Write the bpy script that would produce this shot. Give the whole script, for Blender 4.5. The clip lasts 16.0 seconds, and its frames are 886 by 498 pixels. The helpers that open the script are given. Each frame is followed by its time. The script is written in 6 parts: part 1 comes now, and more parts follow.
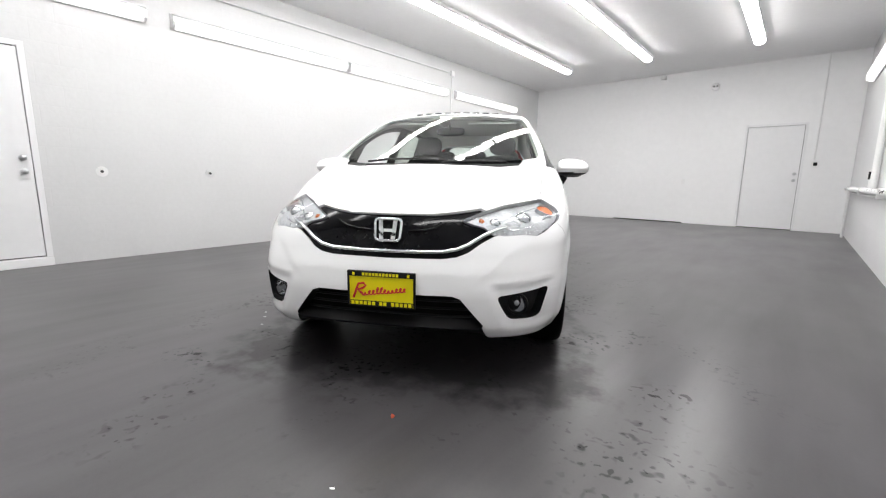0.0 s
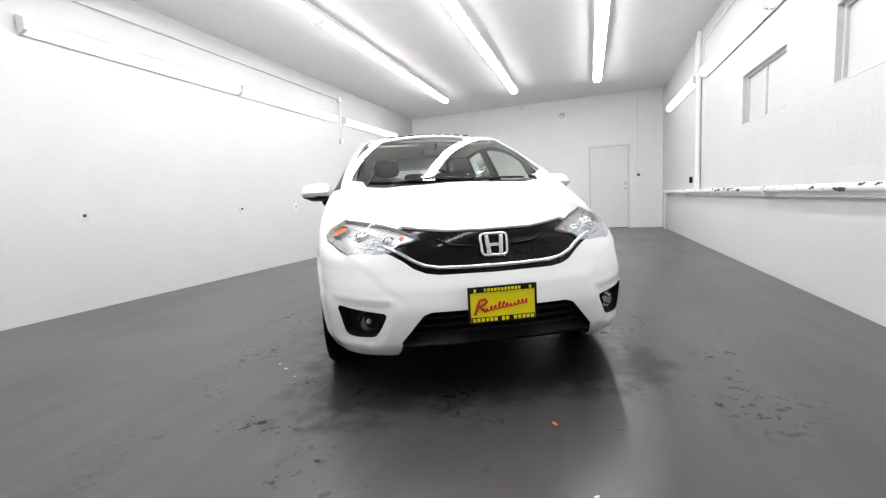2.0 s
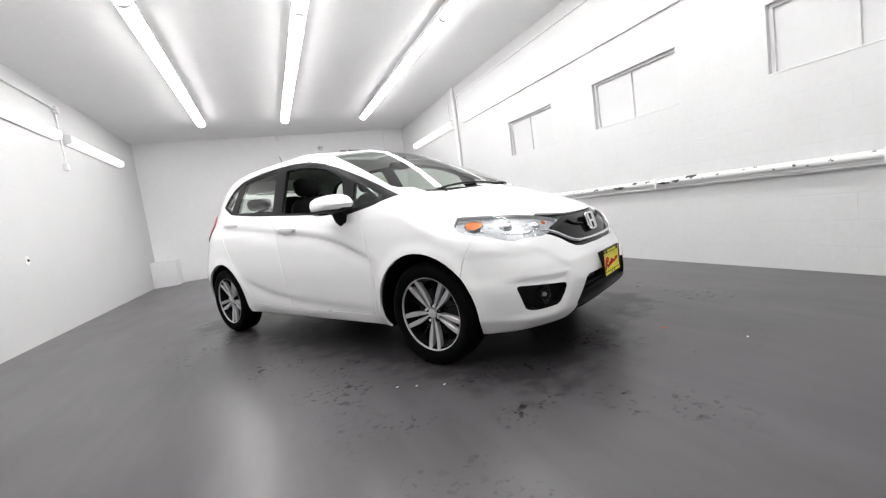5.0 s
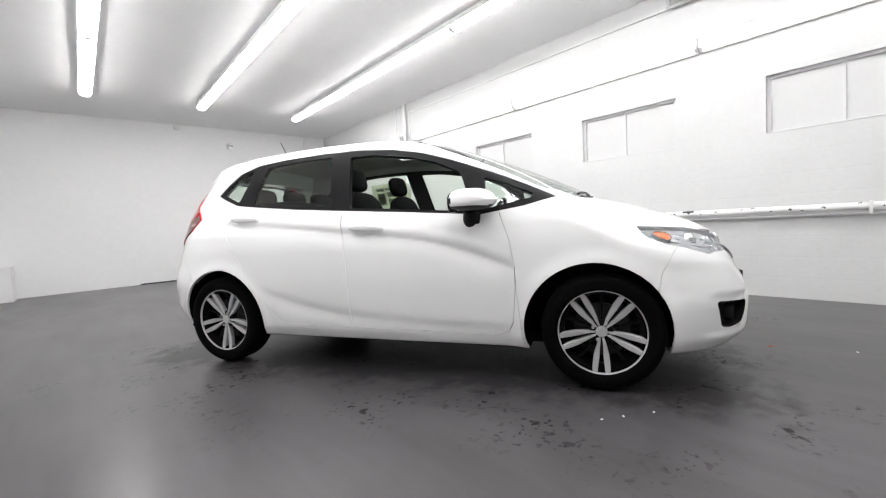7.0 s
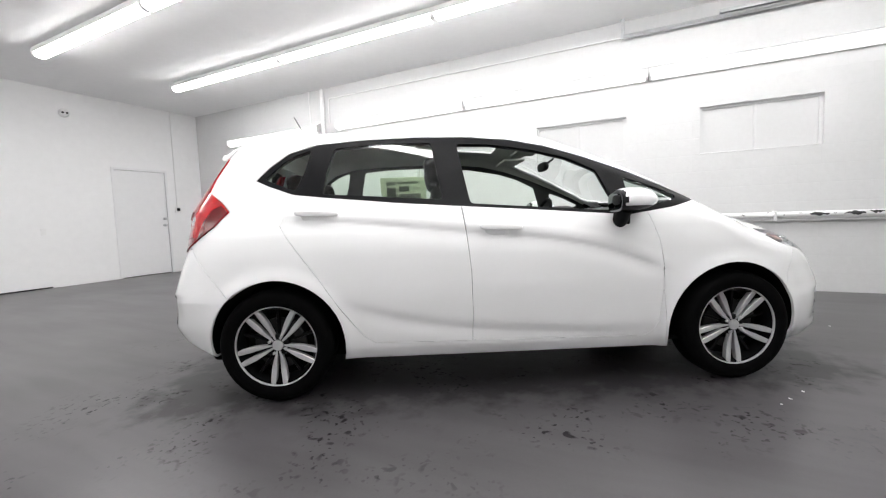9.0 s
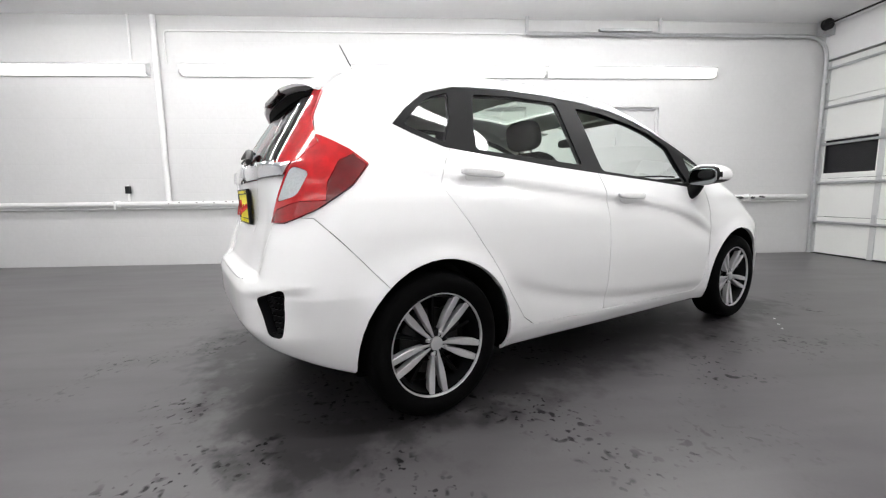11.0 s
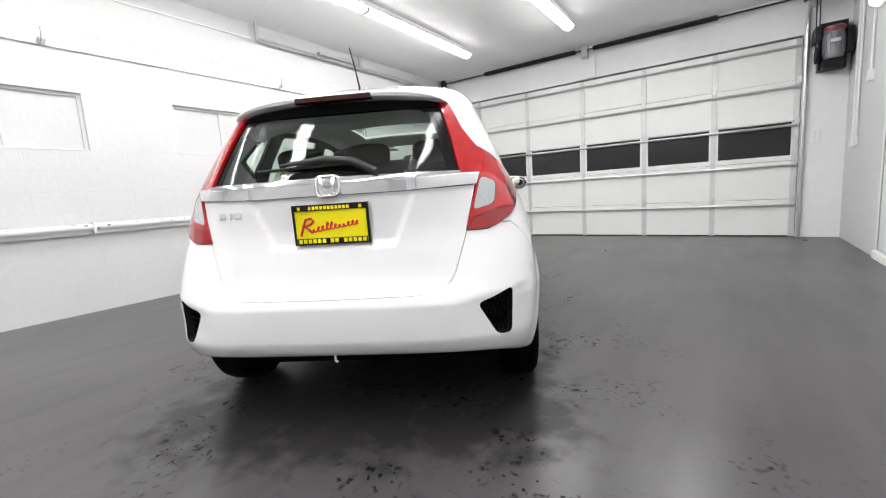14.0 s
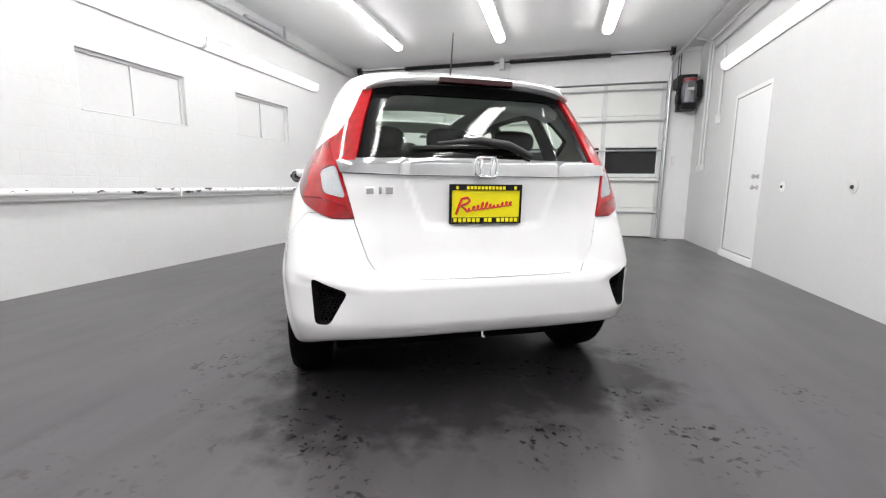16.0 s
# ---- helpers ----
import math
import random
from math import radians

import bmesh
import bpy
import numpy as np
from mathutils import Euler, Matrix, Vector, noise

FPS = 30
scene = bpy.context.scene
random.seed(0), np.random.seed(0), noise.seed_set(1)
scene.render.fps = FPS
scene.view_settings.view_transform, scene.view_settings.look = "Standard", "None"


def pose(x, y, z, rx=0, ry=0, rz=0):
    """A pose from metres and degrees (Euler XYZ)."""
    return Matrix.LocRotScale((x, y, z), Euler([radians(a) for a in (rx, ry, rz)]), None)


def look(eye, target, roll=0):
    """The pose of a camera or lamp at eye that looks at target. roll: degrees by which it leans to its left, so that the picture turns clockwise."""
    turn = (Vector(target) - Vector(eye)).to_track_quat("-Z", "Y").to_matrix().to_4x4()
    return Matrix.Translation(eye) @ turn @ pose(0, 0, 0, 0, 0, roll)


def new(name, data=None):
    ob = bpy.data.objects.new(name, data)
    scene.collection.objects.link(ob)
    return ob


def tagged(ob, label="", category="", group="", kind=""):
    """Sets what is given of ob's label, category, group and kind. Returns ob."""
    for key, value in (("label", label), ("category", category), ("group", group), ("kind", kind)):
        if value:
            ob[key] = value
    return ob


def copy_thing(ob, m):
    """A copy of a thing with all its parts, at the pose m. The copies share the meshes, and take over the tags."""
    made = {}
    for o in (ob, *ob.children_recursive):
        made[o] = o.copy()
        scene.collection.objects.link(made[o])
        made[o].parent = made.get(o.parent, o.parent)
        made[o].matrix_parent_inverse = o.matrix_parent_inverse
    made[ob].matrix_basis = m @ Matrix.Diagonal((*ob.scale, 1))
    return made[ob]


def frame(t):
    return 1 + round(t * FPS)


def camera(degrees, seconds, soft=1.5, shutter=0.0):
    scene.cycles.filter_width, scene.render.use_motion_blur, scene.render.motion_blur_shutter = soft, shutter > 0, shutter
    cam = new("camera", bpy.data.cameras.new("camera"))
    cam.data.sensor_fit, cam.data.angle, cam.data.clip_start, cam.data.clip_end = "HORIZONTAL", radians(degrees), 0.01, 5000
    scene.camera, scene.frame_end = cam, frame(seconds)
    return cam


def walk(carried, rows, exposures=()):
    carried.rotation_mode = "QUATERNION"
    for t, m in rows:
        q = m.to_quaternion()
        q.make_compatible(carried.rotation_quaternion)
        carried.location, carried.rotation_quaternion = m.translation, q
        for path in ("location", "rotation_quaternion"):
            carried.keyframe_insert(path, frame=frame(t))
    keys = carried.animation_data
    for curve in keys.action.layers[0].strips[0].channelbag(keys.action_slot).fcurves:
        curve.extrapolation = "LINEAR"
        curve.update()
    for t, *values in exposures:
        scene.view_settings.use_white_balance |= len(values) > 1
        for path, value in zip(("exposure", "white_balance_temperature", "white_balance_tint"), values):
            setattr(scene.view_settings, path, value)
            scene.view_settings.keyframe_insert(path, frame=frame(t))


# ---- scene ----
cam = camera(93.6, 16.0, soft=1.2)
PATH = [
    (0, (-2.346, 2.979, 0.936), (-1.074, 1.473, 0.602), 0.8),
    (0.5, (-2.162, 3.044, 0.921), (-0.946, 1.485, 0.623), 0.3),
    (1, (-1.931, 3.154, 0.932), (-0.857, 1.477, 0.742), 0.9),
    (1.5, (-1.661, 3.382, 0.932), (-0.853, 1.567, 0.702), -0.7),
    (2, (-1.359, 3.561, 0.907), (-0.694, 1.688, 0.681), -3.1),
    (2.5, (-1.05, 3.707, 0.912), (-0.569, 1.784, 0.644), -1.8),
    (3, (-0.699, 3.833, 0.914), (-0.504, 1.877, 0.546), -2.5),
    (3.5, (-0.322, 3.887, 0.904), (-0.316, 1.906, 0.631), -4.4),
    (4, (0.053, 3.914, 0.905), (-0.253, 1.947, 0.712), -4.8),
    (4.2, (0.223, 3.915, 0.903), (-0.202, 1.97, 0.716), -5.7),
    (6.3, (1.716, 3.046, 0.886), (0.564, 1.417, 0.754), -5.5),
    (6.5, (1.819, 2.93, 0.882), (0.591, 1.356, 0.771), -4.7),
    (7, (2.064, 2.56, 0.903), (0.751, 1.055, 0.782), -3.2),
    (7.5, (2.267, 2.181, 0.935), (0.833, 0.793, 0.806), -3.5),
    (8, (2.502, 1.836, 0.962), (0.901, 0.644, 0.825), -4.2),
    (8.5, (2.694, 1.458, 0.961), (1.027, 0.361, 0.823), -3.7),
    (9, (2.861, 1.086, 0.966), (1.083, 0.184, 0.811), -2.0),
    (9.2, (2.916, 0.919, 0.971), (1.123, 0.051, 0.794), -1.6),
    (11.3, (2.966, -1.097, 0.901), (1.025, -0.707, 0.612), -4.2),
    (11.5, (2.942, -1.305, 0.911), (1.055, -0.728, 0.583), -6.9),
    (12, (2.839, -1.73, 0.918), (1.101, -0.785, 0.628), -6.2),
    (12.5, (2.726, -2.078, 0.956), (1.143, -0.898, 0.64), -6.4),
    (13, (2.55, -2.354, 0.963), (1.119, -0.986, 0.685), -4.8),
    (13.5, (2.384, -2.558, 0.966), (1.12, -1.036, 0.679), -3.4),
    (14, (2.204, -2.728, 0.966), (1.069, -1.103, 0.699), -3.7),
    (14.5, (2.005, -2.882, 0.951), (0.972, -1.194, 0.662), -2.7),
    (15, (1.791, -3.019, 0.947), (0.883, -1.264, 0.636), -1.0),
    (15.5, (1.506, -3.182, 0.957), (0.784, -1.337, 0.682), 0.5),
    (16, (1.18, -3.33, 0.949), (0.663, -1.422, 0.644), 0.5),
]
walk(cam, [(t, look(eye, target, roll)) for t, eye, target, roll in PATH])

# ---------------------------------------------------------------- light
world = bpy.data.worlds.new("world")
scene.world = world
world.use_nodes = True
world.node_tree.nodes["Background"].inputs[0].default_value = (0.5, 0.55, 0.6, 1)
world.node_tree.nodes["Background"].inputs[1].default_value = 0.02
TUBE, TUBE_WALL = 27.5, 1.5          # radiance of the lit fluorescent diffusers


# ---------------------------------------------------------------- materials
def material(name, colour, rough=0.5, metal=0.0, coat=0.0, bump=0.0, scale=20.0, vary=0.0, spec=0.5):
    """A principled surface with grain at two scales: vary shifts the colour, bump the relief, scale is in cells a metre."""
    m = bpy.data.materials.new(name)
    m.use_nodes = True
    nt = m.node_tree
    p = nt.nodes["Principled BSDF"]
    p.inputs["Base Color"].default_value = (*colour, 1)
    p.inputs["Roughness"].default_value = rough
    p.inputs["Metallic"].default_value = metal
    p.inputs["Coat Weight"].default_value = coat
    p.inputs["Coat Roughness"].default_value = 0.03
    p.inputs["Specular IOR Level"].default_value = spec
    if vary or bump:
        geo = nt.nodes.new("ShaderNodeNewGeometry")
        fine, wide = nt.nodes.new("ShaderNodeTexNoise"), nt.nodes.new("ShaderNodeTexNoise")
        for n, s in ((fine, scale), (wide, scale * 0.07)):
            n.inputs["Scale"].default_value = s
            n.inputs["Detail"].default_value = 5
            nt.links.new(geo.outputs["Position"], n.inputs["Vector"])
        if vary:
            mul = nt.nodes.new("ShaderNodeMath")
            mul.operation = "ADD"
            nt.links.new(fine.outputs["Fac"], mul.inputs[0])
            nt.links.new(wide.outputs["Fac"], mul.inputs[1])
            ramp = nt.nodes.new("ShaderNodeMapRange")
            ramp.inputs["From Min"].default_value, ramp.inputs["From Max"].default_value = 0.6, 1.4
            ramp.inputs["To Min"].default_value, ramp.inputs["To Max"].default_value = 1 - vary, 1 + vary
            nt.links.new(mul.outputs[0], ramp.inputs["Value"])
            mix = nt.nodes.new("ShaderNodeVectorMath")
            mix.operation = "SCALE"
            mix.inputs[0].default_value = colour
            nt.links.new(ramp.outputs["Result"], mix.inputs["Scale"])
            nt.links.new(mix.outputs["Vector"], p.inputs["Base Color"])
            rr = nt.nodes.new("ShaderNodeMapRange")
            rr.inputs["To Min"].default_value, rr.inputs["To Max"].default_value = rough * 0.85, min(1, rough * 1.15)
            nt.links.new(wide.outputs["Fac"], rr.inputs["Value"])
            nt.links.new(rr.outputs["Result"], p.inputs["Roughness"])
        if bump:
            b = nt.nodes.new("ShaderNodeBump")
            b.inputs["Strength"].default_value = bump
            b.inputs["Distance"].default_value = 0.004
            nt.links.new(fine.outputs["Fac"], b.inputs["Height"])
            nt.links.new(b.outputs["Normal"], p.inputs["Normal"])
    return m


def glass(name, tint, gloss=1.5, rim=0.9):
    """A thin pane: clear tint with a mirror sheen that grows at grazing angles."""
    m = bpy.data.materials.new(name)
    m.use_nodes = True
    nt = m.node_tree
    nt.nodes.remove(nt.nodes["Principled BSDF"])
    clear, shine = nt.nodes.new("ShaderNodeBsdfTransparent"), nt.nodes.new("ShaderNodeBsdfGlossy")
    clear.inputs["Color"].default_value = (*tint, 1)
    shine.inputs["Roughness"].default_value = 0.01
    edge, mix = nt.nodes.new("ShaderNodeLayerWeight"), nt.nodes.new("ShaderNodeMixShader")
    edge.inputs["Blend"].default_value = 0.5
    power, grow = nt.nodes.new("ShaderNodeMath"), nt.nodes.new("ShaderNodeMath")
    power.operation, grow.operation = "POWER", "MULTIPLY_ADD"
    power.inputs[1].default_value = 4.5
    face_on = 2 * ((gloss - 1) / (gloss + 1)) ** 2
    grow.inputs[1].default_value, grow.inputs[2].default_value = rim - face_on, face_on
    nt.links.new(edge.outputs["Facing"], power.inputs[0])
    nt.links.new(power.outputs[0], grow.inputs[0])
    nt.links.new(grow.outputs[0], mix.inputs[0])
    nt.links.new(clear.outputs[0], mix.inputs[1])
    nt.links.new(shine.outputs[0], mix.inputs[2])
    nt.links.new(mix.outputs[0], nt.nodes["Material Output"].inputs["Surface"])
    return m


def glow(name, colour, strength):
    m = bpy.data.materials.new(name)
    m.use_nodes = True
    p = m.node_tree.nodes["Principled BSDF"]
    p.inputs["Base Color"].default_value = (0.9, 0.9, 0.9, 1)
    p.inputs["Emission Color"].default_value = (*colour, 1)
    p.inputs["Emission Strength"].default_value = strength
    return m


def floor_material():
    """Sealed dark concrete: cloudy grey, trowel scuffs, glossy coat, wet drips and spots round the car, the car's shade
    painted in.
    """
    m = bpy.data.materials.new("sealed_concrete")
    m.use_nodes = True
    nt, link = m.node_tree, m.node_tree.links.new
    p = nt.nodes["Principled BSDF"]
    geo = nt.nodes.new("ShaderNodeNewGeometry")

    def noise_at(scale, detail=6, stretch=(1, 1, 1), rough=0.55, warp=0.0):
        vec = nt.nodes.new("ShaderNodeVectorMath")
        vec.operation = "MULTIPLY"
        vec.inputs[1].default_value = stretch
        link(geo.outputs["Position"], vec.inputs[0])
        n = nt.nodes.new("ShaderNodeTexNoise")
        n.inputs["Scale"].default_value, n.inputs["Detail"].default_value = scale, detail
        n.inputs["Roughness"].default_value, n.inputs["Distortion"].default_value = rough, warp
        link(vec.outputs[0], n.inputs["Vector"])
        return n.outputs["Fac"]

    def span(value, a, b, lo=0.0, hi=1.0):
        r = nt.nodes.new("ShaderNodeMapRange")
        for k, v in zip(("From Min", "From Max", "To Min", "To Max"), (a, b, lo, hi)):
            r.inputs[k].default_value = v
        link(value, r.inputs["Value"])
        return r.outputs["Result"]

    def calc(op, a, b):
        n = nt.nodes.new("ShaderNodeMath")
        n.operation = op
        for i, v in enumerate((a, b)):
            if isinstance(v, (int, float)):
                n.inputs[i].default_value = v
            else:
                link(v, n.inputs[i])
        return n.outputs[0]

    cloud, fine, scuff = noise_at(0.7, 4), noise_at(70, 3), noise_at(2.6, 4, (1, 0.45, 1), 0.55)
    scratch = noise_at(7, 3, (1.0, 0.16, 1), 0.5, 0.2)
    shade = calc("ADD", calc("ADD", span(cloud, 0.1, 0.9, 0.68, 1.32), span(scratch, 0.1, 0.9, -0.09, 0.09)), calc("ADD", span(fine, 0.1, 0.9, -0.06, 0.06), span(scuff, 0.1, 0.9, -0.14, 0.14)))
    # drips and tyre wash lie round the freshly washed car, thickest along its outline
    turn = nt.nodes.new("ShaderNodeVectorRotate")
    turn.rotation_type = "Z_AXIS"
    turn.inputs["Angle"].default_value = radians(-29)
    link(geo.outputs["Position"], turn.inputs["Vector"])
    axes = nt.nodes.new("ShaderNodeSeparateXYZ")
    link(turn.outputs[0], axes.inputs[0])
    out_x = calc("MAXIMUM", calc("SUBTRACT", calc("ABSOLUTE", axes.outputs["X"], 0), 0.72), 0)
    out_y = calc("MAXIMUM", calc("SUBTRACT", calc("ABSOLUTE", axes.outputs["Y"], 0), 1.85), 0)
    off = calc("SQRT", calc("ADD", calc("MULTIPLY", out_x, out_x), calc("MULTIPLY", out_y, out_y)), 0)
    near = calc("ADD", off, span(noise_at(1.3, 2), 0.25, 0.75, -0.30, 0.30))
    spots = calc("ADD", span(noise_at(19, 1, (1, 1, 1), 0.4, 0.3), 0.61, 0.70), span(noise_at(34, 1, (1, 1, 1), 0.4, 0.2), 0.63, 0.70))
    wet = calc("MINIMUM", calc("MULTIPLY", calc("MULTIPLY", spots, span(noise_at(2.1, 2), 0.49, 0.62)), span(near, 0.45, 1.15, 1.0, 0.0)), 1.0)
    # wet patches together with painted shade under the car, dimming colour and gloss
    wet_shade = calc("MULTIPLY", span(calc("ADD", noise_at(7, 4, (1, 1, 1), 0.55), span(off, 0.0, 0.40, 0.25, -0.16)), 0.42, 0.66), span(off, 0.25, 0.6, 1.0, 0.0))
    # soft dark surround of the car, its shade and reflection put into the colour
    car_shade = span(near, -0.1, 1.2, 1.0, 0.0)
    streak = noise_at(2.2, 2, (1.0, 0.5, 1), 0.4)
    base = nt.nodes.new("ShaderNodeVectorMath")
    base.operation = "SCALE"
    base.inputs[0].default_value = (0.069, 0.065, 0.069)
    link(calc("MULTIPLY", shade, calc("MULTIPLY", calc("MULTIPLY", span(wet, 0, 1, 1, 0.15), span(wet_shade, 0, 1, 1, 0.42)), span(car_shade, 0, 1, 1, 0.94))), base.inputs["Scale"])
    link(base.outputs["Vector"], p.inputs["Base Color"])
    link(span(streak, 0.2, 0.8, 0.34, 0.283), p.inputs["Roughness"])
    link(calc("MULTIPLY", calc("MULTIPLY", span(scratch, 0.2, 0.8, 0.33, 0.52), span(wet, 0, 1, 1, 0.2)), span(wet_shade, 0, 1, 1, 0.55)), p.inputs["Specular IOR Level"])
    b = nt.nodes.new("ShaderNodeBump")
    b.inputs["Strength"].default_value, b.inputs["Distance"].default_value = 0.16, 0.004
    link(calc("ADD", noise_at(5, 1, (1, 0.7, 1)), span(scratch, 0, 1, 0, 0.2)), b.inputs["Height"])
    link(b.outputs["Normal"], p.inputs["Normal"])
    return m


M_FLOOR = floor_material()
M_WALL = material("white_wall_paint", (0.83, 0.83, 0.835), 0.5, bump=0.25, scale=9, vary=0.03)
M_JOINT = material("painted_joint", (0.60, 0.60, 0.605), 0.5, bump=0.25, scale=24, vary=0.03)
M_BLOCK = material("painted_block", (0.615, 0.615, 0.62), 0.48, bump=0.35, scale=24, vary=0.035)
bi = M_BLOCK.node_tree.nodes.new("ShaderNodeObjectInfo")
br = M_BLOCK.node_tree.nodes.new("ShaderNodeMapRange")
br.inputs["To Min"].default_value, br.inputs["To Max"].default_value = 0.44, 0.56
M_BLOCK.node_tree.links.new(bi.outputs["Random"], br.inputs["Value"])
M_BLOCK.node_tree.links.new(br.outputs["Result"], M_BLOCK.node_tree.nodes["Principled BSDF"].inputs["Roughness"])
M_CEIL = material("white_ceiling_paint", (0.86, 0.86, 0.865), 0.65, bump=0.15, scale=14, vary=0.025)
M_DOORW = material("white_door_paint", (0.78, 0.78, 0.79), 0.38, bump=0.06, scale=10, vary=0.03)
M_PIPE = material("white_painted_pipe", (0.78, 0.78, 0.78), 0.4, bump=0.3, scale=30, vary=0.04)
M_GALV = material("galvanised_steel", (0.55, 0.56, 0.57), 0.38, 0.9, vary=0.12, scale=18)
M_STEELW = material("white_door_panel", (0.80, 0.81, 0.79), 0.42, bump=0.12, scale=40, vary=0.02)
M_STILE = material("grey_white_stile", (0.60, 0.61, 0.61), 0.4, 0.2, vary=0.05, scale=20)
M_NIGHT = material("dark_window_glass", (0.006, 0.006, 0.008), 0.2)
M_BLACK = material("black_plastic", (0.008, 0.008, 0.009), 0.5, bump=0.15, scale=150, vary=0.1, spec=0.2)
M_SPRING = material("oiled_black_steel", (0.02, 0.02, 0.021), 0.4, 0.5, vary=0.2, scale=60)
M_MOTOR = material("grey_motor_housing", (0.22, 0.22, 0.24), 0.4, 0.3, vary=0.08, scale=30)
M_RED = material("red_band", (0.30, 0.02, 0.03), 0.4, vary=0.05)
M_GAP = material("dark_gap", (0.02, 0.02, 0.02), 0.9, vary=0.2)
M_TUBE = glow("lit_diffuser", (1.0, 0.99, 0.98), TUBE)
M_TUBEW = glow("lit_wall_diffuser", (1.0, 0.99, 0.98), TUBE_WALL)
M_FIXT = material("white_fixture", (0.8, 0.8, 0.8), 0.4, vary=0.02)
M_CHIP = material("chipped_pipe_black", (0.03, 0.03, 0.032), 0.6, vary=0.3, scale=60)


# ---------------------------------------------------------------- mesh helpers
def link_mesh(name, bm, mat, parent=None, label="", smooth=None):
    me = bpy.data.meshes.new(name)
    bmesh.ops.recalc_face_normals(bm, faces=bm.faces)
    bm.to_mesh(me)
    bm.free()
    me.materials.append(mat)
    if smooth is not None:
        me.shade_smooth()
        me.set_sharp_from_angle(angle=radians(smooth))
    ob = new(name, me)
    if parent is not None:
        ob.parent = parent
    if label:
        ob["label"] = label
    return ob


def part(name, bm, mat, parent, label="", smooth=None):
    return link_mesh(name, bm, mat, parent, label, smooth)


def thing(name, label, category, m=None, group="", kind=""):
    ob = new(name)
    if m is not None:
        ob.matrix_basis = m
    return tagged(ob, label, category, group, kind)


def box(x0, x1, y0, y1, z0, z1, bevel=0.0, seg=2, bm=None):
    bm = bm or bmesh.new()
    c = Matrix.Translation(((x0 + x1) / 2, (y0 + y1) / 2, (z0 + z1) / 2))
    g = bmesh.ops.create_cube(bm, size=1, matrix=c @ Matrix.Diagonal((abs(x1 - x0), abs(y1 - y0), abs(z1 - z0), 1)))
    if bevel:
        es = list({e for v in g["verts"] for e in v.link_edges})
        bmesh.ops.bevel(bm, geom=es, offset=bevel, segments=seg, affect="EDGES", profile=0.5)
    return bm


def rod(points, radius, sides=12, bm=None, closed_ends=True):
    """A round bar swept along a line of points."""
    bm = bm or bmesh.new()
    pts = [Vector(p) for p in points]
    rings = []
    side = None
    for i, p in enumerate(pts):
        d = (pts[min(i + 1, len(pts) - 1)] - pts[max(i - 1, 0)]).normalized()
        if side is None:
            side = d.orthogonal().normalized()
        side = (side - d * side.dot(d)).normalized()
        up = d.cross(side)
        r = radius[i] if isinstance(radius, (list, tuple)) else radius
        rings.append([bm.verts.new(p + r * (math.cos(a) * side + math.sin(a) * up)) for a in (2 * math.pi * k / sides for k in range(sides))])
    for a, b in zip(rings, rings[1:]):
        for k in range(sides):
            bm.faces.new((a[k], a[(k + 1) % sides], b[(k + 1) % sides], b[k]))
    if closed_ends:
        bm.faces.new(rings[0][::-1])
        bm.faces.new(rings[-1])
    return bm


def bend(p, q, r, radius=0.06, n=5):
    """Points from p to r by way of q, with the corner at q rounded."""
    p, q, r = Vector(p), Vector(q), Vector(r)
    a, b = q + (p - q).normalized() * radius, q + (r - q).normalized() * radius
    return [p] + [a.lerp(q, t).lerp(q.lerp(b, t), t) for t in (k / n for k in range(n + 1))] + [r]


def lathe(profile, axis="x", sides=48, bm=None):
    """Turns (radius, along) pairs round an axis."""
    bm = bm or bmesh.new()
    rings = []
    for r, h in profile:
        ring = []
        for k in range(sides):
            a = 2 * math.pi * k / sides
            c, s = r * math.cos(a), r * math.sin(a)
            ring.append(bm.verts.new({"x": (h, c, s), "y": (c, h, s), "z": (c, s, h)}[axis]))
        rings.append(ring)
    for a, b in zip(rings, rings[1:]):
        for k in range(sides):
            bm.faces.new((a[k], a[(k + 1) % sides], b[(k + 1) % sides], b[k]))
    return bm


def slab(outline, lo, hi, axis="y", bm=None, bevel=0.0):
    """A flat outline of (a, b) pairs given thickness along an axis."""
    bm = bm or bmesh.new()
    put = {"x": lambda a, b, h: (h, a, b), "y": lambda a, b, h: (a, h, b), "z": lambda a, b, h: (a, b, h)}[axis]
    lower, upper = ([bm.verts.new(put(a, b, h)) for a, b in outline] for h in (lo, hi))
    n = len(outline)
    faces = [bm.faces.new(lower[::-1]), bm.faces.new(upper)]
    for k in range(n):
        faces.append(bm.faces.new((lower[k], lower[(k + 1) % n], upper[(k + 1) % n], upper[k])))
    if bevel:
        es = list({e for f in faces[:2] for e in f.edges})
        bmesh.ops.bevel(bm, geom=es, offset=bevel, segments=2, affect="EDGES", profile=0.5)
    return bm


def panel_with_holes(u0, u1, v0, v1, holes, place):
    """Boxes that fill a rectangle round its rectangular holes; place turns (u0, u1, v0, v1) into a box's six sides."""
    us = sorted({u0, u1, *(h[0] for h in holes), *(h[1] for h in holes)})
    bm = bmesh.new()
    for a, b in zip(us, us[1:]):
        v = v0
        for h in sorted(h for h in holes if h[0] <= a and b <= h[1]):
            if h[2] > v:
                box(*place(a, b, v, h[2]), bm=bm)
            v = h[3]
        if v < v1:
            box(*place(a, b, v, v1), bm=bm)
    bmesh.ops.remove_doubles(bm, verts=bm.verts, dist=1e-5)
    return bm


# ---------------------------------------------------------------- the room
XW, XE, YB, YG, ZC = -3.06, 3.46, -7.9, 5.16, 3.33
